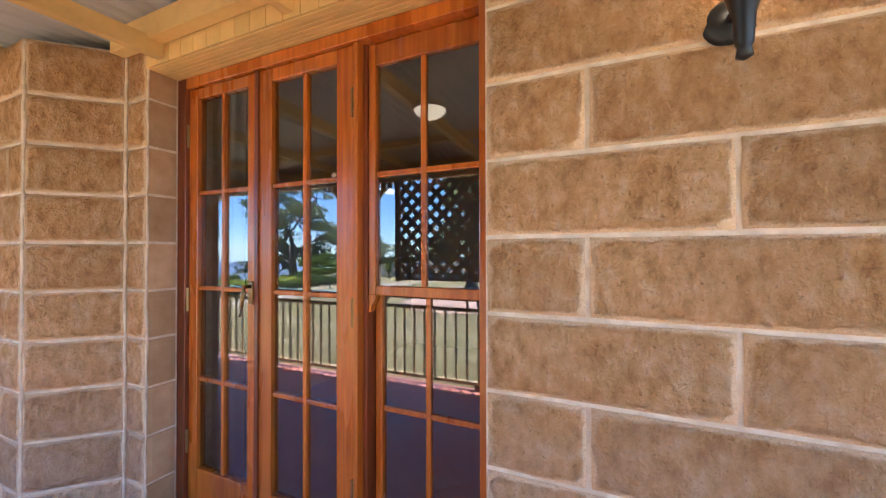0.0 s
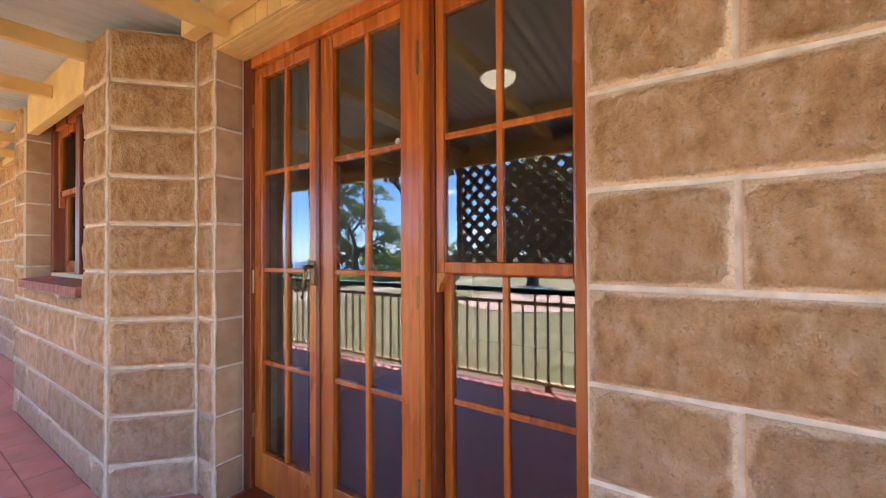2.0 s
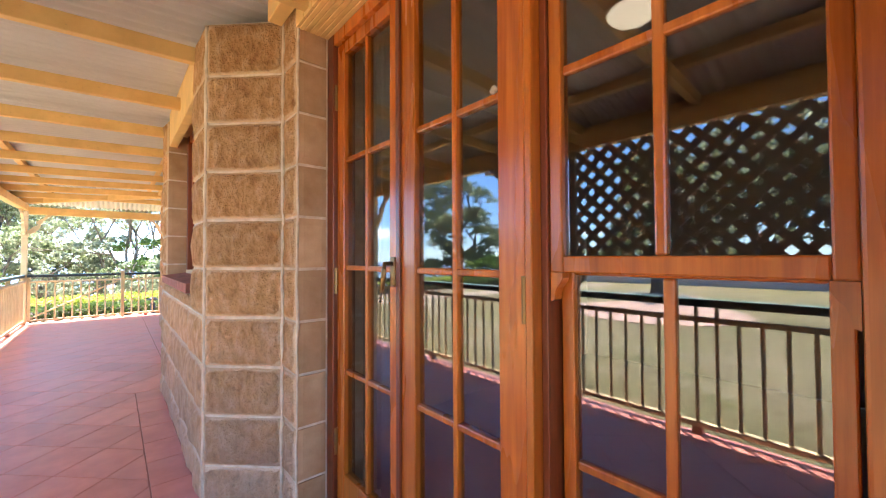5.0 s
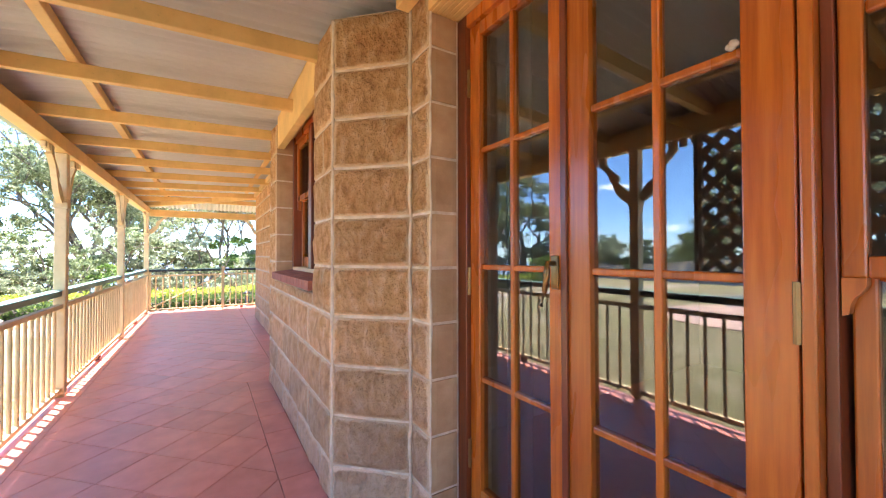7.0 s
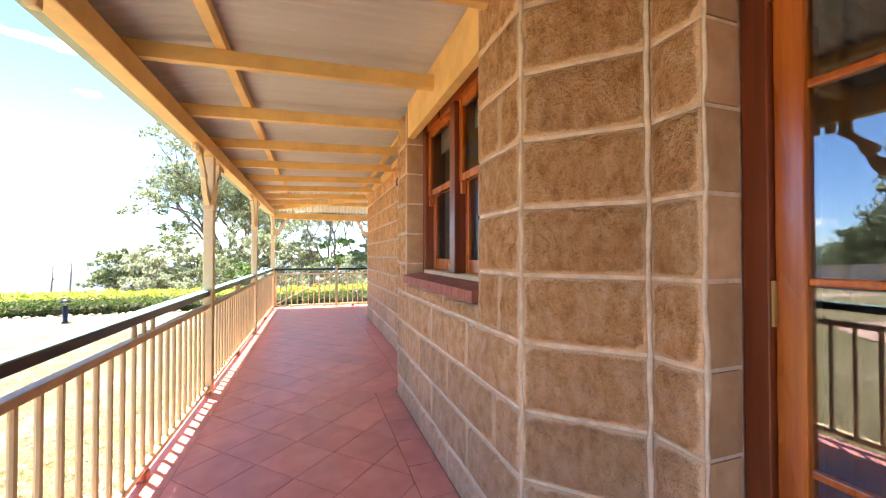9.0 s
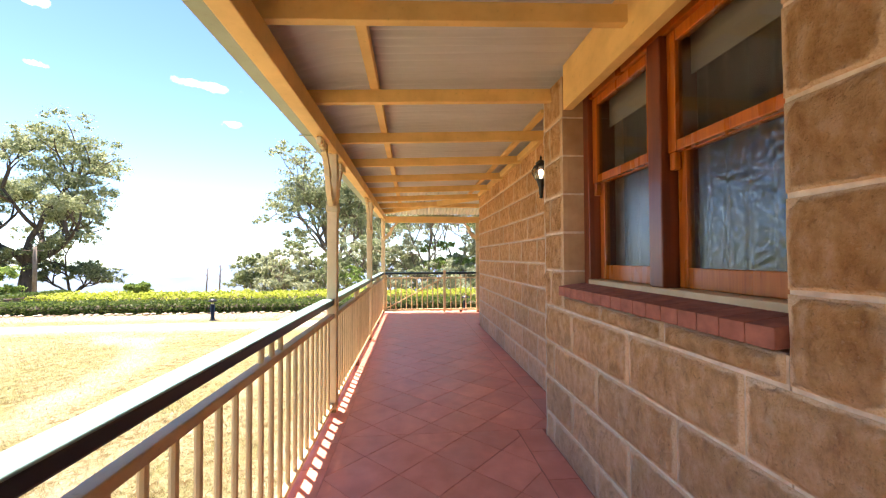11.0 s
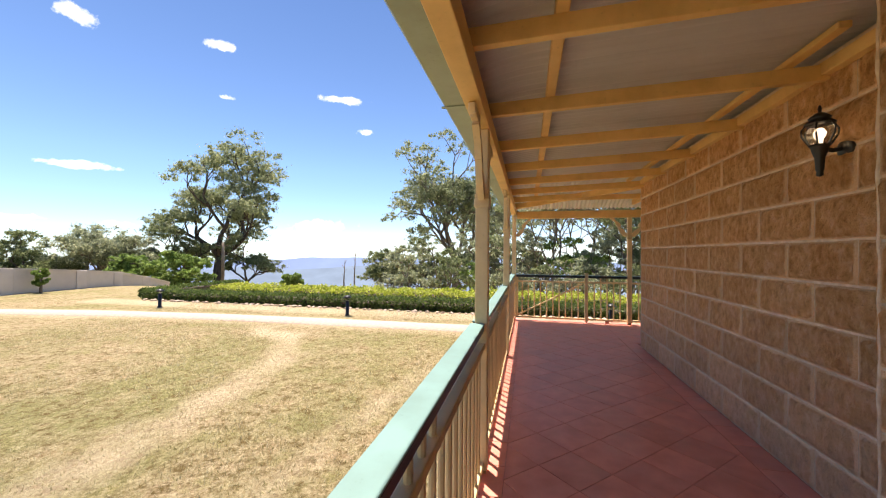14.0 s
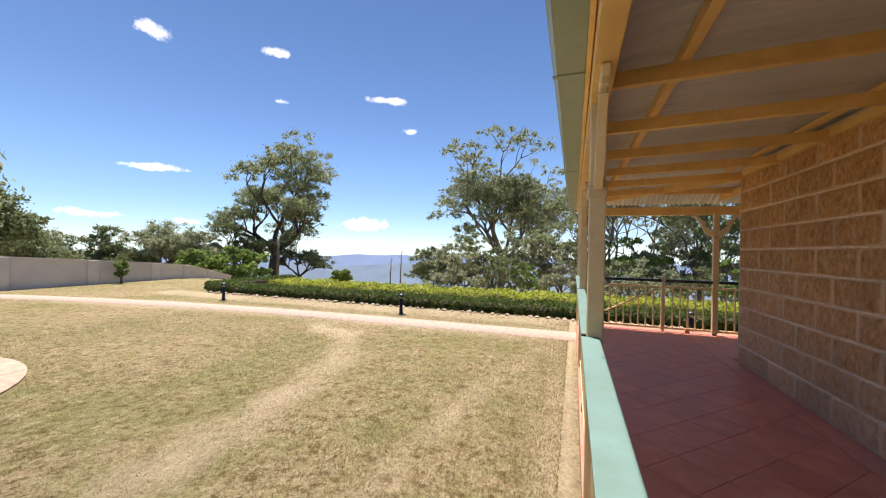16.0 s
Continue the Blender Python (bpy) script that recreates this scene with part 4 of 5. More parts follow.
def post(x, y, arms):
    p = thing("verandah_post", x, y, 0.0, "square cream painted verandah post with scrolled brackets", "post", "verandah posts")
    top = 2.075 if abs(y - POST_Y) < 0.01 else 2.012
    part("shaft", boxed(x - 0.039, x + 0.039, y - 0.039, y + 0.039, 0.03, top, 0.007), POSTPAINT, p)
    part("stirrup", boxed(x - 0.012, x + 0.012, y - 0.03, y + 0.03, -0.004, 0.031), BRONZE, p, "rusty steel stirrup")
    bm = boxed(x - 0.048, x + 0.048, y - 0.048, y + 0.048, 1.60, 1.66, 0.010)
    add_box(bm, x - 0.044, x + 0.044, y - 0.044, y + 0.044, 1.66, 1.685, 0.006)
    part("collar", bm, POSTPAINT, p)
    for ux, uy in arms:
        bracket(p, x, y, ux, uy)
    return p


for x in POSTS:
    post(x, POST_Y, ((1, 0), (-1, 0)))
post(END_X, POST_Y, ((1, 0), (0, 1)))
post(END_X, 1.45, ((0, -1), (0, 1)))
post(END_X, 4.6, ((0, -1), (0, 1)))

RAIL_Z, MID_Z, LOW_Z = 0.905, 0.79, 0.085


def railing(ax, ay, bx, by, label, gate=False):
    """A length of railing between two posts; cream bars under a green handrail."""
    a, b = Vector((ax, ay)), Vector((bx, by))
    L = (b - a).length
    d = (b - a) / L
    r = thing("railing", (ax + bx) / 2, (ay + by) / 2, 0.0, label, "railing", "verandah railings")
    m = Matrix(((d.x, -d.y, 0, ax), (d.y, d.x, 0, ay), (0, 0, 1, 0), (0, 0, 0, 1)))

    def put(name, bm, mat, lab=""):
        bm.transform(m)
        return part(name, bm, mat, r, lab)

    hw = boxed(0, L, -0.062, 0.019, RAIL_Z - 0.048, RAIL_Z - 0.004, 0.008)
    hr = put("handrail", hw, DARKGREEN, "dark green painted handrail with a pale worn top")
    cap = boxed(0, L, -0.065, 0.022, RAIL_Z - 0.006, RAIL_Z + 0.002, 0.003)
    cap.transform(m)
    part("top_face", cap, GREEN, hr, "pale green weathered top face")
    put("mid_rail", boxed(0, L, -0.024, 0.024, MID_Z - 0.035, MID_Z, 0.005), POSTPAINT)
    put("bottom_rail", boxed(0, L, -0.020, 0.020, LOW_Z - 0.035, LOW_Z, 0.005), POSTPAINT)
    n = max(2, round(L / 0.117))
    for i in range(1, n):
        bm = bmesh.new()
        add_tube(bm, [(L * i / n, 0, LOW_Z - 0.004), (L * i / n, 0, MID_Z - 0.03)], [0.0125, 0.0125], 8)
        put("baluster", bm, POSTPAINT)
    if not gate:
        for k in (-1, 0, 1):
            bm = bmesh.new()
            add_tube(bm, [(L / 2 + 0.117 * k, 0, MID_Z - 0.004), (L / 2 + 0.117 * k, 0, RAIL_Z - 0.04)], [0.0125, 0.0125], 8)
            put("spacer", bm, POSTPAINT)
        put("support_block", boxed(L / 2 - 0.03, L / 2 + 0.03, -0.025, 0.025, -0.004, LOW_Z - 0.034, 0.004), BRICK, "rust-red support block")
    else:
        bm = bmesh.new()
        add_tube(bm, [(0.05, -0.02, LOW_Z + 0.03), (L - 0.05, -0.02, MID_Z - 0.05)], [0.016, 0.016], 6)
        put("brace", bm, POSTPAINT, "diagonal gate brace")
        put("gate_stile", boxed(0.0, 0.04, -0.02, 0.02, 0.05, RAIL_Z - 0.04, 0.004), POSTPAINT)
    return r


stops = [3.5, *POSTS, END_X]
for x1, x0 in zip(stops, stops[1:]):
    railing(x0 + 0.038, POST_Y, x1 - 0.038, POST_Y, "cream baluster railing with a pale green handrail between verandah posts")
railing(END_X, POST_Y + 0.045, END_X, 0.66, "cream baluster gate with a diagonal brace at the verandah end", True)
stub = thing("gate_post", END_X, 0.69, 0.0, "short cream gate post with a capped top", "post")
part("shaft", boxed(END_X - 0.028, END_X + 0.028, 0.662, 0.718, 0.02, 0.93, 0.005), POSTPAINT, stub)
part("cap", boxed(END_X - 0.034, END_X + 0.034, 0.656, 0.724, 0.93, 0.95, 0.006), POSTPAINT, stub)
part("foot", boxed(END_X - 0.012, END_X + 0.012, 0.68, 0.70, -0.004, 0.021), BRONZE, stub)
railing(END_X, 0.72, END_X, 1.405, "cream baluster railing with a pale green handrail at the verandah end")
railing(END_X, 1.495, END_X, 4.555, "cream baluster railing with a pale green handrail at the verandah end")

# lattice screen hung above the rail, seen in the door glass
lat = thing("lattice_screen", -0.75, POST_Y, 1.08, "dark timber diagonal lattice screen fixed between verandah posts", "lattice")
LX0, LX1, LZ0, LZ1 = -1.82, 0.335, 1.085, 2.06
part("stile", boxed(LX0, LX0 + 0.05, POST_Y - 0.02, POST_Y + 0.02, LZ0 - 0.05, 2.075), LATTICE, lat)
part("bottom_rail", boxed(LX0 + 0.05, LX1, POST_Y - 0.019, POST_Y + 0.019, LZ0 - 0.03, LZ0), LATTICE, lat)
for sgn in (1, -1):
    k = LX0 - 1.2
    while k < LX1 + 1.2:
        # a slat runs at 45 degrees; clip it to the screen
        xa, xb = (k, k + (LZ1 - LZ0)) if sgn > 0 else (k + (LZ1 - LZ0), k)
        za, zb = LZ0, LZ1
        lo_x, hi_x = LX0 + 0.05, LX1

        def clip(xp, zp, xq, zq):
            if xp < lo_x:
                f = (lo_x - xp) / (xq - xp)
                return lo_x, zp + (zq - zp) * f
            if xp > hi_x:
                f = (hi_x - xp) / (xq - xp)
                return hi_x, zp + (zq - zp) * f
            return xp, zp

        if not (max(xa, xb) <= lo_x or min(xa, xb) >= hi_x):
            (xa2, za2), (xb2, zb2) = clip(xa, za, xb, zb), clip(xb, zb, xa, za)
            if abs(xa2 - xb2) > 0.04:
                d = Vector((xb2 - xa2, zb2 - za2)).normalized()
                nn = Vector((-d.y, d.x)) * 0.0245
                bm = bmesh.new()
                yy = POST_Y + 0.005 * sgn
                vs = [bm.verts.new((px_ + nn.x * s, yy + w, pz_ + nn.y * s)) for px_, pz_ in ((xa2, za2), (xb2, zb2)) for s in (-1, 1) for w in (-0.005, 0.005)]
                for q in ((0, 1, 3, 2), (4, 6, 7, 5), (0, 4, 5, 1), (2, 3, 7, 6), (0, 2, 6, 4), (1, 5, 7, 3)):
                    bm.faces.new([vs[i] for i in q])
                bmesh.ops.recalc_face_normals(bm, faces=bm.faces)
                part("slat", bm, LATTICE, lat)
        k += 0.139

# ---- lamps ----


def lantern(x, ywall):
    s = thing("wall_lantern", x, ywall, 1.9, "black metal carriage lantern with a lit bulb on the stone wall", "lantern", "wall lanterns")
    y = ywall - 0.115
    bm = bmesh.new()
    add_lathe(bm, [(0.052, 0), (0.056, 0.008), (0.045, 0.018), (0.02, 0.03)], 0, 0, 24)
    bm.transform(Matrix.Translation((x, ywall + 0.004, 1.875)) @ Matrix.Rotation(radians(90), 4, "X"))
    part("wall_plate", bm, BLACK, s, "", True)
    bm = bmesh.new()
    add_tube(bm, [(x, ywall - 0.02, 1.875), (x, ywall - 0.06, 1.868), (x, y, 1.885)], [0.012, 0.011, 0.012], 8)
    part("arm", bm, BLACK, s, "", True)
    bm = bmesh.new()
    add_lathe(bm, [(0.004, 1.735), (0.016, 1.742), (0.013, 1.76), (0.017, 1.77), (0.021, 1.83), (0.032, 1.865), (0.036, 1.885), (0.046, 1.898)], x, y, 16)
    part("tail", bm, BLACK, s, "", True)
    R0, R1, Z0, Z1 = 0.044, 0.074, 1.898, 2.005
    for i in range(6):
        a = i * math.tau / 6 + 0.3
        c, d = math.cos(a), math.sin(a)
        bm = bmesh.new()
        add_tube(bm, [(x + R0 * c, y + R0 * d, Z0), (x + R1 * 0.97 * c, y + R1 * 0.97 * d, Z0 + 0.05), (x + R1 * c, y + R1 * d, Z0 + 0.08), (x + 0.058 * c, y + 0.058 * d, Z1)], [0.0045] * 4, 6)
        part("rib", bm, BLACK, s)
        a2 = a + math.tau / 6
        bm = bmesh.new()
        ring = []
        for (r_, z_) in ((R0, Z0), (R1 * 0.96, Z0 + 0.05), (R1 * 0.99, Z0 + 0.08), (0.058, Z1)):
            ring.append([bm.verts.new((x + r_ * math.cos(q), y + r_ * math.sin(q), z_)) for q in (a, a2)])
        for r_, q_ in zip(ring, ring[1:]):
            bm.faces.new((r_[0], r_[1], q_[1], q_[0]))
        bmesh.ops.solidify(bm, geom=bm.faces[:], thickness=0.002)
        p = part("pane", bm, PANE_LAMP, s, "curved bevelled glass pane")
        p.visible_shadow = False
    bm = bmesh.new()
    add_lathe(bm, [(0.060, 2.004), (0.062, 2.012), (0.040, 2.028), (0.044, 2.034), (0.046, 2.04), (0.020, 2.062), (0.007, 2.068), (0.009, 2.085), (0.005, 2.10), (0.002, 2.105)], x, y, 18)
    part("cap", bm, BLACK, s, "", True)
    bm = bmesh.new()
    add_lathe(bm, [(0.012, 1.90), (0.014, 1.925), (0.024, 1.945), (0.026, 1.962), (0.016, 1.982), (0.002, 1.988)], x, y, 14)
    part("bulb", bm, BULB, s, "lit warm bulb", True)
    lamp = new("lantern_light", bpy.data.lights.new("lantern_light", "POINT"))
    lamp.data.energy, lamp.data.color, lamp.data.shadow_soft_size = 0.3, (1.0, 0.72, 0.42), 0.03
    lamp.matrix_world = Matrix.Translation((x, y, 1.955))
    lamp.parent = s
    lamp.matrix_parent_inverse = s.matrix_world.inverted()


lantern(-4.95, WALL_Y)
lantern(0.50, WALL_Y)
oyster = thing("ceiling_light", -0.78, 0.62, 2.24, "round lit opal glass oyster light under the rafters", "ceiling light")
bm = bmesh.new()
add_lathe(bm, [(0.015, 2.162), (0.046, 2.166), (0.075, 2.18), (0.094, 2.20), (0.098, 2.215)], -0.78, 0.62, 28)
part("shade", bm, OPAL, oyster, "lit opal glass bowl", True)
bm = bmesh.new()
add_lathe(bm, [(0.101, 2.213), (0.105, 2.22), (0.105, 2.235), (0.092, 2.252)], -0.78, 0.62, 28)
part("base", bm, POSTPAINT, oyster, "", True)

# ---- garden ----


def bollard(x, y):
    b = thing("garden_bollard", x, y, GROUND, "short dark garden bollard light beside the gravel path", "bollard", "garden bollards")
    bm = bmesh.new()
    add_lathe(bm, [(0.055, GROUND - 0.03), (0.055, GROUND + 0.02), (0.040, GROUND + 0.03), (0.040, GROUND + 0.34)], x, y, 14)
    part("stem", bm, BLACK, b, "", True)
    bm = bmesh.new()
    add_lathe(bm, [(0.036, GROUND + 0.34), (0.036, GROUND + 0.40)], x, y, 14)
    part("lens", bm, PANE_LAMP, b)
    bm = bmesh.new()
    add_lathe(bm, [(0.095, GROUND + 0.40), (0.10, GROUND + 0.41), (0.05, GROUND + 0.45), (0.01, GROUND + 0.465)], x, y, 16)
    part("cap", bm, BLACK, b, "", True)


for x, y in ((-10.5, -4.4), (-10.45, -9.6), (-10.6, 1.2)):
    bollard(x, y)

# rendered boundary wall in stepped panels with piers
bw = thing("boundary_wall", -9.0, -16.5, GROUND, "pale rendered boundary wall in panels with piers", "wall", "", "structure")
corners = [(4.0, -18.2, 1.22), (-0.5, -17.6, 1.16), (-5.0, -17.1, 1.10), (-8.97, -16.6, 0.82), (-11.2, -16.6, 0.68), (-13.4, -16.8, 0.52), (-14.9, -17.1, 0.38), (-16.4, -17.5, 0.08), (-18.0, -18.0, -0.3)]
for (xa, ya, za), (xb, yb, zb) in zip(corners, corners[1:]):
    d = Vector((xb - xa, yb - ya)).normalized()
    n = Vector((-d.y, d.x)) * 0.08
    bm = bmesh.new()
    lo_ = min(ground_height(xa, ya), ground_height(xb, yb)) - 0.6
    vs = [bm.verts.new((x + n.x * s, y + n.y * s, h)) for x, y, z in ((xa, ya, za), (xb, yb, zb)) for s in (-1, 1) for h in (lo_, z)]
    for q in ((0, 1, 3, 2), (4, 6, 7, 5), (0, 4, 5, 1), (2, 3, 7, 6), (0, 2, 6, 4), (1, 5, 7, 3)):
        bm.faces.new([vs[i] for i in q])
    bmesh.ops.recalc_face_normals(bm, faces=bm.faces)
    part("panel", bm, RENDERED, bw)
    bm = bmesh.new()
    vs = [bm.verts.new((x + n.x * 1.5 * s, y + n.y * 1.5 * s, z + h)) for x, y, z in ((xa, ya, za), (xb, yb, zb)) for s in (-1, 1) for h in (0.0, 0.06)]
    for q in ((0, 1, 3, 2), (4, 6, 7, 5), (0, 4, 5, 1), (2, 3, 7, 6), (0, 2, 6, 4), (1, 5, 7, 3)):
        bm.faces.new([vs[i] for i in q])
    bmesh.ops.recalc_face_normals(bm, faces=bm.faces)
    part("coping", bm, RENDERED, bw)
    part("pier", boxed(xa - 0.17, xa + 0.17, ya - 0.14, ya + 0.14, lo_, za + 0.04, 0.01), RENDERED, bw)


def leaf_cloud(name, spots, per, size, mat, parent, seed, flat=1.0, droop=0.0):
    """Small leaves round the given clump centres (x, y, z, radius), one mesh."""
    r = np.random.RandomState(seed)
    spots = np.array(spots)
    n = len(spots) * per
    which = np.repeat(np.arange(len(spots)), per)
    dirs = r.normal(size=(n, 3))
    dirs /= np.linalg.norm(dirs, axis=1)[:, None]
    rad = np.abs(r.normal(0, 0.75, n))
    dirs[:, 2] *= flat
    p = spots[which, :3] + dirs * (rad * spots[which, 3])[:, None]
    u = r.normal(size=(n, 3))
    u[:, 2] -= droop
    u /= np.linalg.norm(u, axis=1)[:, None]
    w = np.cross(u, r.normal(size=(n, 3)))
    w /= np.linalg.norm(w, axis=1)[:, None]
    s = size * r.uniform(0.6, 1.4, n)
    v = np.empty((n, 4, 3))
    v[:, 0] = p - u * s[:, None]
    v[:, 1] = p + w * (s * 0.42)[:, None]
    v[:, 2] = p + u * s[:, None]
    v[:, 3] = p - w * (s * 0.42)[:, None]
    me = bpy.data.meshes.new(name)
    me.from_pydata(v.reshape(-1, 3).tolist(), [], np.arange(n * 4).reshape(-1, 4).tolist())
    me.materials.append(mat)
    ob = new(name, me)
    if parent is not None:
        ob.parent = parent
        ob.matrix_parent_inverse = parent.matrix_world.inverted()
    return ob


def tree(x, y, height, spread, seed, label, leaf=GUM, bark=BARK, trunk=0.35, fork=0.35, per=120, leaf_size=0.16, limbs=9, density=1.0, lean=0.0, base=None):
    r = random.Random(seed)
    z0 = ground_height(x, y) - 0.2 if base is None else base
    t = thing("gum_tree", x, y, z0, label, "tree", "garden trees")
    bm = bmesh.new()
    top = Vector((x + lean, y, z0 + height * 0.9))
    trunk_pts = []
    for i in range(8):
        f = i / 7
        trunk_pts.append(Vector((x, y, z0)).lerp(top, f) + Vector((math.sin(f * 5 + seed) * 0.03, math.cos(f * 4 + seed) * 0.03, 0)) * height * f)
    add_tube(bm, trunk_pts, [trunk * (1 - 0.85 * i / 7) + 0.02 for i in range(8)], 9)
    spots = []
    for k in range(limbs):
        f = fork + (0.98 - fork) * (k + r.random() * 0.6) / limbs
        i = min(6, int(f * 7))
        start = trunk_pts[i].lerp(trunk_pts[i + 1], f * 7 - i)
        ang = k * 2.4 + r.uniform(-0.5, 0.5)
        g0 = (f - fork) / (1 - fork)
        reach = spread * (0.30 + 0.70 * math.sin(math.pi * (0.22 + 0.66 * g0))) * r.uniform(0.65, 1.1)
        rise = height * r.uniform(0.08, 0.26) * (1.1 - 0.6 * g0)
        pts = [start]
        for q in range(1, 6):
            g = q / 5
            pts.append(start + Vector((math.cos(ang + 0.25 * math.sin(g * 4 + k)) * reach * g, math.sin(ang + 0.25 * math.sin(g * 4 + k)) * reach * g, rise * g ** 0.7 + r.uniform(-0.03, 0.03) * height * g)))
        rr = trunk * 0.42 * (1 - f * 0.5)
        add_tube(bm, pts, [rr * (1 - 0.8 * q / 5) + 0.012 for q in range(6)], 6)
        for q in range(2, 6):
            for _ in range(2):
                tip = pts[q] + Vector((r.uniform(-1, 1), r.uniform(-1, 1), r.uniform(0.1, 0.9))) * spread * 0.22
                add_tube(bm, [pts[q], pts[q].lerp(tip, 0.5) + Vector((0, 0, 0.03 * spread)), tip], [rr * 0.28 + 0.008, rr * 0.16 + 0.006, 0.006], 4)
                for _ in range(4):
                    if r.random() < density:
                        c = tip + Vector((r.uniform(-1, 1), r.uniform(-1, 1), r.uniform(-0.6, 0.7))) * spread * 0.17
                        spots.append((c.x, c.y, c.z, spread * r.uniform(0.045, 0.12)))
    part("trunk", bm, bark, t, "", True)
    leaf_cloud("crown", spots, per, leaf_size, leaf, t, seed, 0.7, 0.6)
    return t


def gum(x, y, height, spread, seed, label, leaf, bark, trunk, fork=0.3, leaders=3, levels=3, lobe=1.0, clumps=10, per=46, leaf_size=0.11, keep=1.0, base=None, up=0.5):
    """A eucalypt: a short trunk, forking leaders, limbs that fork again, and a rounded lobe of leaves at each tip."""
    r = random.Random(seed)
    z0 = ground_height(x, y) - 0.2 if base is None else base
    t = thing("gum_tree", x, y, z0, label, "tree", "garden trees")
    bm = bmesh.new()
    spots = []
    size = Vector((spread, spread, height * (1 - fork)))

    def limb(p, way, length, radius, level):
        pts, d = [p], way.normalized()
        for q in range(1, 5):
            d = (d + Vector((r.uniform(-1, 1), r.uniform(-1, 1), r.uniform(-0.5, 0.9))) * 0.24).normalized()
            pts.append(pts[-1] + d * length / 4)
        add_tube(bm, pts, [radius * (1 - 0.5 * q / 4) + 0.008 for q in range(5)], 7 if level == levels else 5)
        if level == 0:
            if r.random() < keep:
                big = lobe * r.uniform(0.65, 1.2)
                for _ in range(clumps):
                    a, e = r.uniform(0, math.tau), r.uniform(-0.35, 1.0)
                    k = r.uniform(0.55, 1.0) * big
                    spots.append((pts[-1].x + math.cos(a) * k * math.sqrt(1 - e * e), pts[-1].y + math.sin(a) * k * math.sqrt(1 - e * e), pts[-1].z + e * k * 0.62, big * r.uniform(0.22, 0.36)))
            return
        turn = r.uniform(0, math.tau)
        for k in range(3):
            a = turn + k * math.tau / 3 + r.uniform(-0.6, 0.6)
            side = d.orthogonal().normalized()
            side = Matrix.Rotation(a, 3, d) @ side
            start = pts[4] if k < 2 else pts[2].lerp(pts[3], r.random())
            limb(start, d * r.uniform(0.5, 1.0) + side * r.uniform(0.5, 1.0) + Vector((0, 0, 0.25)), length * r.uniform(0.55, 0.85), radius * 0.55, level - 1)

    foot = Vector((x, y, z0))
    crotch = foot + Vector((r.uniform(-0.03, 0.03) * height, r.uniform(-0.03, 0.03) * height, height * fork))
    add_tube(bm, [foot, foot.lerp(crotch, 0.15), foot.lerp(crotch, 0.6) + Vector((0.02, -0.02, 0)) * height * 0.3, crotch], [trunk * 1.35, trunk, trunk * 0.88, trunk * 0.82], 10)
    reach = math.hypot(spread * 0.8, height * (1 - fork)) / 2.6
    for k in range(leaders):
        a = k * math.tau / leaders + r.uniform(-0.4, 0.4)
        tilt = 0.12 if k == 0 else r.uniform(0.7, 1.1)
        limb(crotch, Vector((math.cos(a) * spread * tilt, math.sin(a) * spread * tilt, height * (1 - fork) * up * (1.5 if k == 0 else r.uniform(0.5, 1.0)))), reach * (1.15 if k == 0 else r.uniform(0.75, 1.0)), trunk * 0.62, levels - 1)
    part("trunk", bm, bark, t, "", True)
    leaf_cloud("crown", spots, per, leaf_size, leaf, t, seed, 0.7, 0.6)
    return t


gum(-31.8, -28.2, 11.2, 6.2, 3, "tall spreading gum tree with open crown beyond the hedge", GUM_MID, BARK_DARK, 0.42, 0.30, 4, 4, 1.35, 13, 58, 0.095, 0.92, base=-2.6)
gum(-33.2, -26.2, 5.2, 3.2, 31, "dense dark shrub tree at the foot of a gum", GUM, BARK_DARK, 0.16, 0.2, 4, 3, 0.8, 9, 50, 0.09, base=-2.6)
gum(-29.8, -30.6, 6.2, 3.6, 32, "dense dark shrub tree at the foot of a gum", GUM, BARK_DARK, 0.18, 0.2, 4, 3, 0.9, 9, 55, 0.09, base=-2.6)
gum(-36.0, -6.9, 11.6, 3.6, 8, "tall slender gum tree with a ragged crown", GUM_MID, BARK, 0.34, 0.25, 5, 4, 1.2, 10, 46, 0.09, 0.92, base=-2.8, up=0.9)
gum(-42.0, -4.0, 12.0, 3.4, 12, "thin gum tree with sparse leaves", GUM_GREY, BARK, 0.22, 0.3, 4, 4, 1.0, 8, 44, 0.09, 0.9, base=-3.4, up=1.0)
SHRUBS = [(-27.0, -9.7, 3.6, 2.2, GUM), (-26.4, -8.0, 3.9, 2.2, GUM_GREY), (-26.2, -5.9, 4.2, 2.2, GUM), (-26.6, -3.6, 4.6, 2.3, GUM_GREY), (-27.6, -1.4, 4.6, 2.2, GUM), (-26.0, 0.6, 4.4, 2.2, GUM_GREY), (-25.5, 2.6, 4.0, 2.0, BUSH_LEAF), (-25.0, 4.2, 4.6, 2.2, GUM_GREY), (-24.6, 6.2, 4.2, 2.1, GUM), (-24.0, 8.4, 4.6, 2.2, GUM_GREY)]
for i, (x, y, h, s, lf) in enumerate(SHRUBS):
    gum(x, y, h, s, 40 + i, "tangled grey-green bush tree behind the garden", lf, BARK, 0.10, 0.16, 4, 3, 0.62, 9, 48, 0.075, 0.95, base=ground_height(x, y) - 0.2)
SLENDER = [(-25.0, 1.2, 9.0, 2.6, GUM), (-29.0, 3.4, 10.5, 3.0, GUM_GREY), (-24.0, 5.0, 8.5, 2.8, GUM), (-33.0, 7.5, 11.0, 3.2, GUM_GREY), (-23.0, 9.0, 8.0, 2.8, GUM), (-36.0, 1.0, 11.0, 3.0, GUM_GREY)]
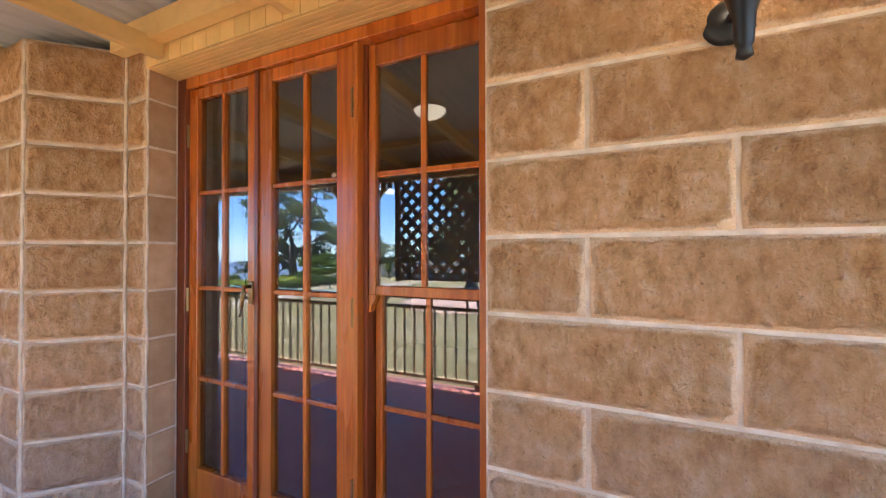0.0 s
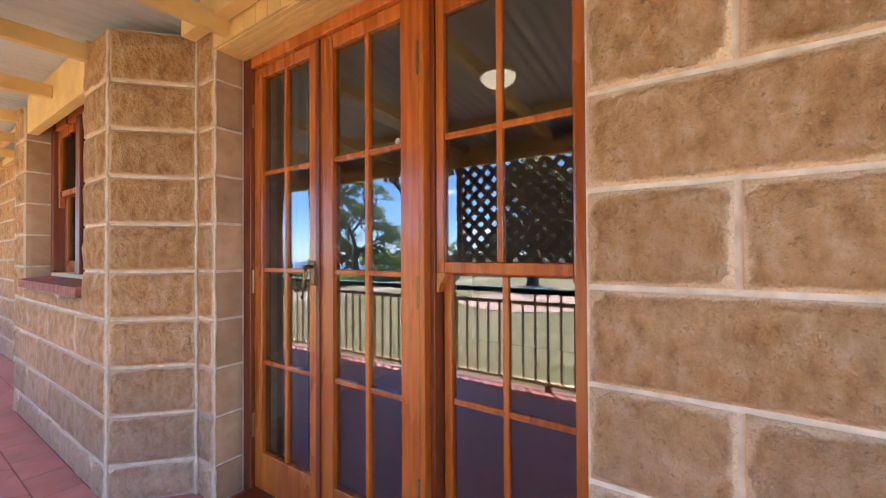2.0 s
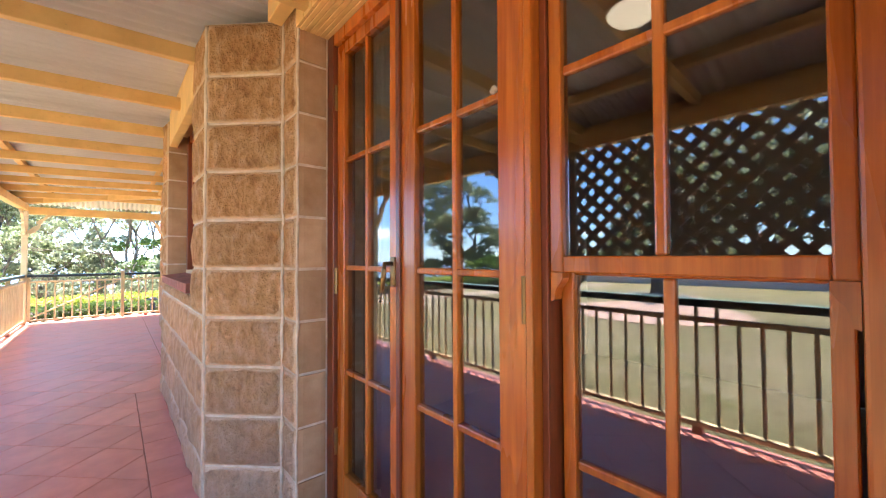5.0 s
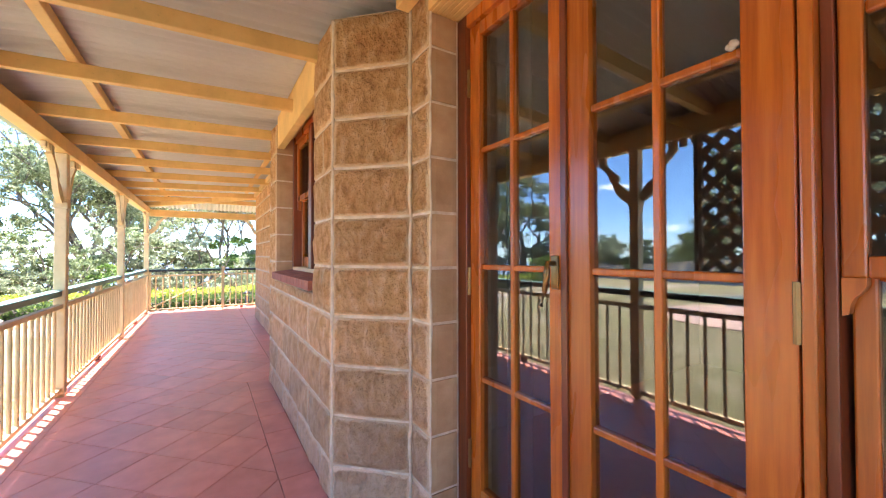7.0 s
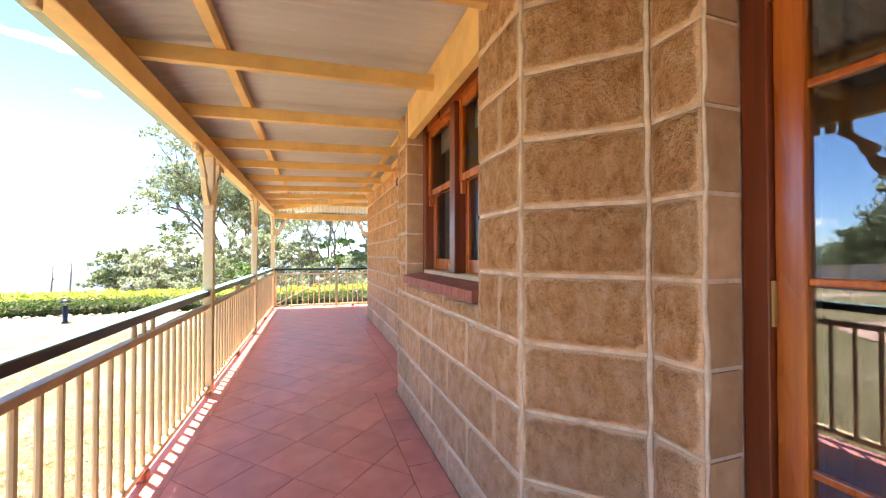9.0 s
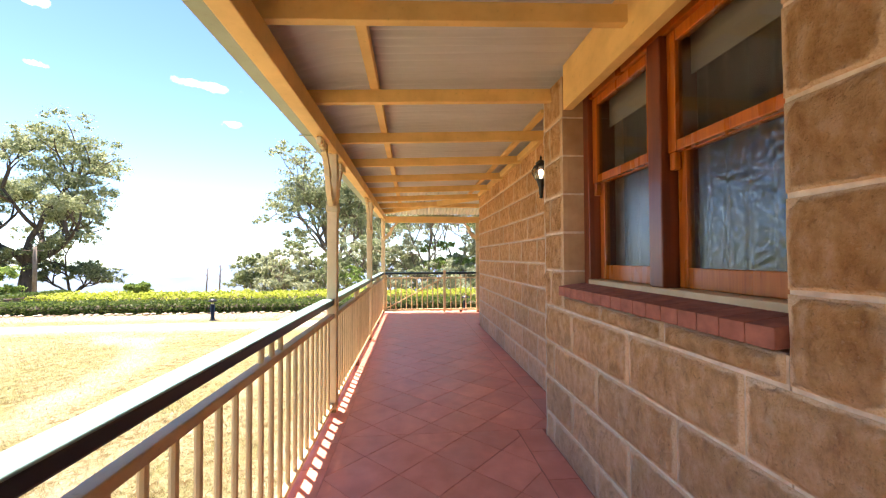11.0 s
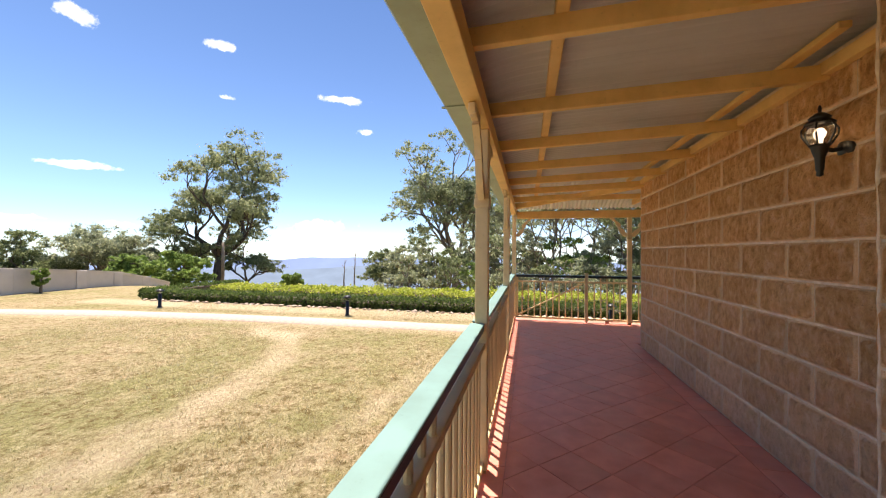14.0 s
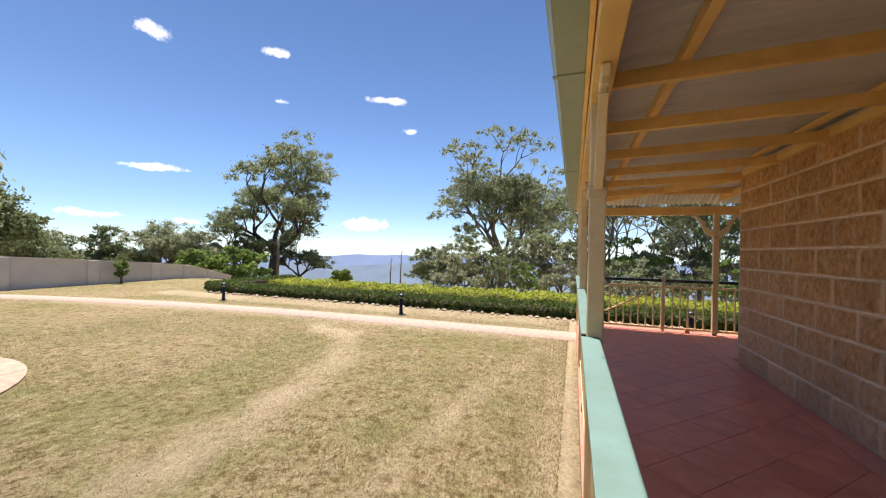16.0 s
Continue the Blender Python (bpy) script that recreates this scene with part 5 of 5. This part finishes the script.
for i, (x, y, h, s, lf) in enumerate(SLENDER):
    gum(x, y, h, s, 240 + i, "slender leafy gum tree with sky showing through its crown", lf, BARK, 0.11, 0.2, 3, 4, 0.75, 8, 40, 0.075, 0.8, base=ground_height(x, y) - 0.2, up=0.9)
rng = random.Random(77)
for i in range(11):
    y = -5.4 + i * 1.35
    x = -19.5 + rng.uniform(-1.5, 1.5)
    gum(x, y, rng.uniform(1.3, 2.0), 1.2, 140 + i, "low tangled undergrowth shrub beyond the hedge", (GUM_GREY, GUM, BUSH_LEAF)[i % 3] if i % 5 else GUM_GREY, BARK, 0.045, 0.12, 4, 3, 0.34, 6, 26, 0.06, 0.8, base=ground_height(x, y) - 0.1)
LEFT = [(-12.4, -30.0, 7.0, 3.2, GUM), (-9.0, -33.0, 6.2, 3.6, GUM_GREY), (-17.5, -36.0, 4.6, 3.0, GUM), (-20.5, -40.0, 4.8, 3.2, GUM_GREY), (-23.2, -37.0, 4.4, 2.8, GUM), (-25.4, -34.0, 5.6, 3.0, GUM_GREY), (-27.2, -32.6, 4.6, 2.4, GUM_GREY), (4.0, -28.0, 7.0, 4.0, GUM_GREY)]
for i, (x, y, h, s, lf) in enumerate(LEFT):
    gum(x, y, h * 0.80 + 1.0, s * 0.95, 70 + i, "leafy gum tree beyond the boundary wall", lf, BARK, 0.18, 0.2, 5, 3, 0.36 * s, 14, 60, 0.085, 0.97, base=ground_height(x, y) - 0.2 if h < 6.9 else -1.6)
for i, (x, y, h, s) in enumerate(((-7.4, -24.5, 8.4, 3.4), (-3.9, -23.5, 8.8, 3.4), (-0.4, -24.5, 8.2, 3.4), (3.2, -24.0, 8.6, 3.4))):
    gum(x, y, h, s, 320 + i, "dense tall gum tree standing behind the boundary wall", GUM_GREY, BARK_DARK, 0.26, 0.16, 5, 4, 1.0, 6, 13, 0.19, 0.9, base=ground_height(x, y) - 0.2, up=0.8)
gum(BED_X + 0.1, BED_Y - 0.1, 4.6, 0.8, 351, "small dark-trunked tree growing out of the stone bed", GUM, BARK_DARK, 0.21, 0.55, 3, 3, 0.42, 8, 40, 0.07, 1.0, base=GROUND - 0.1, up=0.9)
tree(-23.4, -22.9, 2.6, 1.8, 90, "rounded bright green bush by the hedge", BUSH_LEAF, BARK_DARK, 0.1, 0.1, 60, 0.10, 9, base=-1.6)
tree(-21.4, -24.2, 2.3, 1.6, 91, "rounded bright green bush by the hedge", BUSH_LEAF, BARK_DARK, 0.1, 0.1, 60, 0.10, 9, base=-1.5)
tree(-11.9, -16.2, 0.85, 0.20, 92, "small straggly shrub in front of the boundary wall", BUSH_LEAF, BARK, 0.025, 0.2, 22, 0.05, 8, base=GROUND)
tree(-27.7, -17.6, 1.8, 0.7, 93, "small feathery young tree past the hedge", BUSH_LEAF, BARK, 0.06, 0.5, 40, 0.14, 7, base=-2.3)


pole = thing("utility_pole", -27.75, -23.85, ground_height(-27.75, -23.85), "weathered grey timber utility pole with a crossarm beside a gum", "pole")
zp = ground_height(-27.75, -23.85) - 0.2
bm = bmesh.new()
add_tube(bm, [(-27.75, -23.85, zp), (-27.75, -23.85, 0.5), (-27.73, -23.85, 2.0)], [0.12, 0.11, 0.09], 10)
part("shaft", bm, BARK, pole, "", True)
bm = boxed(-28.4, -27.1, -23.98, -23.94, 1.72, 1.79, 0.008)
part("crossarm", bm, BARK, pole)
for x, y, top in ((-33.5, -15.4, 1.25), (-33.1, -16.2, 0.6)):
    zp = ground_height(x, y) - 0.2
    bm = bmesh.new()
    add_tube(bm, [(x, y, zp), (x + 0.06, y, (zp + top) / 2), (x - 0.03, y + 0.05, top)], [0.09, 0.06, 0.02], 7)
    for k in range(4):
        zb = top - 0.35 - 0.4 * k
        add_tube(bm, [(x + 0.02, y, zb), (x + 0.1 * (-1) ** k, y + 0.28 * (-1) ** k, zb + 0.35)], [0.025, 0.008], 5)
    tagged(part("dead_sapling", bm, BARK, None, "", True), "bare dead sapling past the hedge", "tree", "dead saplings")


def hedge(name, x0, x1, y0, y1, z0, z1, n, size, mat, label, seed, lump=0.0):
    """A clipped run of shrubs: a coat of leaves over a dark core that paints in the inner shade."""
    t = thing(name, (x0 + x1) / 2, (y0 + y1) / 2, z0, label, "hedge")
    r = np.random.RandomState(seed)
    ny = int((y1 - y0) / 0.25)
    bm = bmesh.new()
    rows = []
    for j in range(ny + 1):
        y = y0 + (y1 - y0) * j / ny
        k = 0.05 * noise.noise(Vector((y * 1.3, seed, 0)))
        top = z1 - 0.07 + lump * noise.noise(Vector((y * 1.7, seed, 4)))
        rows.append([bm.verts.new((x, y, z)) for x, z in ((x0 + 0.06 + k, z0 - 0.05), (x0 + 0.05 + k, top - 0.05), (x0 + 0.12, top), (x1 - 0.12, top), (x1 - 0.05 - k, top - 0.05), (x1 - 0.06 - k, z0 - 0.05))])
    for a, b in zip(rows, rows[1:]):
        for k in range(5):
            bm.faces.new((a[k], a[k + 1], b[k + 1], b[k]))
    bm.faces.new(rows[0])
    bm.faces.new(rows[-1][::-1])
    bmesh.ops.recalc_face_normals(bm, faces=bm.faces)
    part("core", bm, BARK_DARK, t, "dark core painted as the shade among the twigs")
    P = []
    for _ in range(n):
        y = r.uniform(y0, y1)
        k = 0.05 * noise.noise(Vector((y * 1.3, seed, 0)))
        top = z1 + lump * noise.noise(Vector((y * 1.7, seed, 4))) + lump * 0.6 * noise.noise(Vector((y * 6, seed, 8)))
        q = r.rand()
        if q < 0.42:
            P.append((r.uniform(x0, x1), y, top + r.normal() * 0.025, 0.03))
        elif q < 0.92:
            P.append((x1 - k + r.normal() * 0.02, y, r.uniform(z0, top), 0.03))
        else:
            P.append((x0 + k, y, r.uniform(z0, top), 0.03))
    leaf_cloud("leaves", P, 1, size, mat, t, seed)
    return t


hedge("clipped_hedge", -12.2, -11.55, -11.6, 9.0, GROUND - 0.02, 0.13, 26000, 0.035, HEDGE_LEAF, "low clipped dark green hedge across the garden", 5, 0.02)
hedge("lime_shrubs", -13.6, -12.45, -10.0, 9.0, GROUND - 0.2, 0.215, 26000, 0.045, LIME_LEAF, "bright lime-green shrubs growing behind the hedge", 6, 0.07)
hedge("clipped_hedge", -15.8, -12.0, -12.2, -11.7, GROUND - 0.05, 0.12, 6000, 0.035, HEDGE_LEAF, "low clipped dark green hedge turning the corner", 7, 0.02)
rng = random.Random(21)
for i in range(70):
    y = -11.2 + i * 0.18 + rng.uniform(-0.06, 0.06)
    bm = bmesh.new()
    bmesh.ops.create_icosphere(bm, subdivisions=1, radius=rng.uniform(0.025, 0.055))
    for v in bm.verts:
        v.co = Vector((v.co.x * 1.2, v.co.y * 1.5, v.co.z * 0.8)) * (1 + 0.3 * noise.noise(v.co * 14 + Vector((i, 0, 0)))) + Vector((-11.38 + rng.uniform(-0.05, 0.05), y, GROUND + 0.02))
    tagged(part("edging_stone", bm, ROCK), "pale rough edging stone at the foot of the hedge", "stone", "hedge edging stones")

# short dry grass over the near lawn
r = np.random.RandomState(3)
NB = 110000
gx = r.uniform(-11.2, 1.5, NB)
gy = -0.85 - 8.5 * r.rand(NB) ** 1.6
gh = r.uniform(0.006, 0.022, NB)
ga = r.uniform(0, math.tau, NB)
gz = np.full(NB, GROUND - 0.004)
lean_ = r.normal(0, 0.012, (NB, 2))
V = np.empty((NB, 3, 3))
V[:, 0] = np.stack([gx - 0.004 * np.cos(ga), gy - 0.004 * np.sin(ga), gz], 1)
V[:, 1] = np.stack([gx + 0.004 * np.cos(ga), gy + 0.004 * np.sin(ga), gz], 1)
V[:, 2] = np.stack([gx + lean_[:, 0], gy + lean_[:, 1], gz + gh + 0.01], 1)
me = bpy.data.meshes.new("grass")
me.from_pydata(V.reshape(-1, 3).tolist(), [], np.arange(NB * 3).reshape(-1, 3).tolist())
me.materials.append(STRAW)
tagged(new("grass", me), "short dry mown grass blades on the lawn", "grass", "", "stuff")

# distance: ridges with the haze painted into their colour
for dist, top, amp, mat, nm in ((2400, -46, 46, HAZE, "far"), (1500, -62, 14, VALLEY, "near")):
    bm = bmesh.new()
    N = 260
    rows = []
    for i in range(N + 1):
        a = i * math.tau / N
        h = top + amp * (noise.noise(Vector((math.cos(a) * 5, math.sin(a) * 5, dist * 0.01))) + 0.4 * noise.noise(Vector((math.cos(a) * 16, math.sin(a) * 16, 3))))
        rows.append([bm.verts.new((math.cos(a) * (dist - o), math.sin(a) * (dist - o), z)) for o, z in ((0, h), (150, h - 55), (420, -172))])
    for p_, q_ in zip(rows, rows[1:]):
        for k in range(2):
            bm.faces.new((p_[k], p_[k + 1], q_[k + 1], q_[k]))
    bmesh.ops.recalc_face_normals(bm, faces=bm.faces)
    structure("backdrop_ridge", bm, mat, "mountain ridge on the horizon, coloured blue for haze", "mountains", True)

# ---- pieces of walls and floor ----
lay_all_blocks()


def clip_poly(poly, inside, cut):
    out = []
    for i, p in enumerate(poly):
        q = poly[(i + 1) % len(poly)]
        a, b = inside(p), inside(q)
        if a:
            out.append(p)
        if a != b:
            out.append(cut(p, q))
    return out


def clip_rect(poly, x0, x1, y0, y1):
    for axis, v, sgn in ((0, x0, 1), (0, x1, -1), (1, y0, 1), (1, y1, -1)):
        if not poly:
            return poly
        poly = clip_poly(poly, lambda p: (p[axis] - v) * sgn >= 0, lambda p, q: tuple(p[k] + (q[k] - p[k]) * (v - p[axis]) / (q[axis] - p[axis]) for k in range(2)))
    return poly


def tile_slab(poly, joined=None):
    cx, cy = sum(p[0] for p in poly) / len(poly), sum(p[1] for p in poly) / len(poly)
    bm = bmesh.new() if joined is None else joined
    J, B = 0.0020, 0.0015
    ring = []
    for x, y in poly:
        d = Vector((x - cx, y - cy))
        L = max(d.length, 1e-6)
        ring.append((d * ((L - J * 1.3) / L), d * ((L - J * 1.3 - B * 1.3) / L)))
    if joined is not None:
        off = Vector((cx, cy, 0))
    else:
        off = Vector((0, 0, 0))
    lo_ = [bm.verts.new(Vector((a.x, a.y, -0.006)) + off) for a, b in ring]
    mi = [bm.verts.new(Vector((a.x, a.y, -0.002)) + off) for a, b in ring]
    hi = [bm.verts.new(Vector((b.x, b.y, 0.0)) + off) for a, b in ring]
    n = len(ring)
    bm.faces.new(hi)
    for k in range(n):
        k2 = (k + 1) % n
        bm.faces.new((mi[k], mi[k2], hi[k2], hi[k]))
        bm.faces.new((lo_[k], lo_[k2], mi[k2], mi[k]))
    return bm, cx, cy


def area(poly):
    return abs(sum(poly[i][0] * poly[(i + 1) % len(poly)][1] - poly[(i + 1) % len(poly)][0] * poly[i][1] for i in range(len(poly)))) / 2


TS = 0.305
BORDER = 0.18
rest = bmesh.new()
count = 0
cells = []
half = TS * R2
for i in range(-70, 70):
    for j in range(-70, 70):
        cx, cy = -4.0 + (i - j) * half, 0.1 + (i + j) * half
        if not (FLOOR_X0 - 0.3 < cx < FLOOR_X1 + 0.3 and -1.0 < cy < 7.2):
            continue
        sq = [(cx - half, cy), (cx, cy - half), (cx + half, cy), (cx, cy + half)]
        regions = [(BAY_X0 - 0.10, BAY_X1 + 0.10, FLOOR_Y0 + BORDER, BAY_Y - BORDER - 0.005), (FLOOR_X0 + BORDER, BAY_X0 - 0.10, FLOOR_Y0 + BORDER, WALL_Y - BORDER - 0.005), (BAY_X1 + 0.10, FLOOR_X1, FLOOR_Y0 + BORDER, WALL_Y - BORDER - 0.005), (FLOOR_X0 + BORDER, FAR_END - BORDER, WALL_Y - BORDER, 7.0)]
        for reg in regions:
            p = clip_rect(sq, *reg)
            if len(p) > 2 and area(p) > 0.0008:
                cells.append((p, area(p) > TS * TS * 0.9999, cx, cy))
for xa, xb, inner in ((FLOOR_X0, FLOOR_X1, FLOOR_Y0 + BORDER), (FAR_END - BORDER, BAY_X0 - 0.10, WALL_Y), (BAY_X0 - 0.10, BAY_X1 + 0.10, BAY_Y), (BAY_X1 + 0.10, FLOOR_X1, WALL_Y)):
    x = xa
    while x < xb - 0.005:
        x2 = min(xb, x + TS)
        cells.append(([(x, inner - BORDER), (x2, inner - BORDER), (x2, inner), (x, inner)], False, x, inner))
        x = x2
y = FLOOR_Y0 + BORDER
while y < 7.0:
    cells.append(([(FLOOR_X0, y), (FLOOR_X0 + BORDER, y), (FLOOR_X0 + BORDER, y + TS), (FLOOR_X0, y + TS)], False, FLOOR_X0, y))
    y += TS
full_me = None
for p, whole, cx, cy in cells:
    near = -7.6 < cx < -1.5
    if near and count < 300:
        count += 1
        if whole:
            if full_me is None:
                bm, mx_, my_ = tile_slab(p)
                full_me = bpy.data.meshes.new("tile")
                bm.to_mesh(full_me)
                bm.free()
                full_me.materials.append(TILE)
            ob = new("tile", full_me)
            ob.location = (cx, cy, 0)
        else:
            bm, mx_, my_ = tile_slab(p)
            me = bpy.data.meshes.new("tile")
            bm.to_mesh(me)
            bm.free()
            me.materials.append(TILE)
            ob = new("tile", me)
            ob.location = (mx_, my_, 0)
        ob.parent = floor
    else:
        tile_slab(p, rest)
me = bpy.data.meshes.new("tile_field")
rest.to_mesh(me)
rest.free()
me.materials.append(TILE)
ob = new("tile_field", me)
ob.parent = floor
tagged(ob, "", "", "", "stuff")
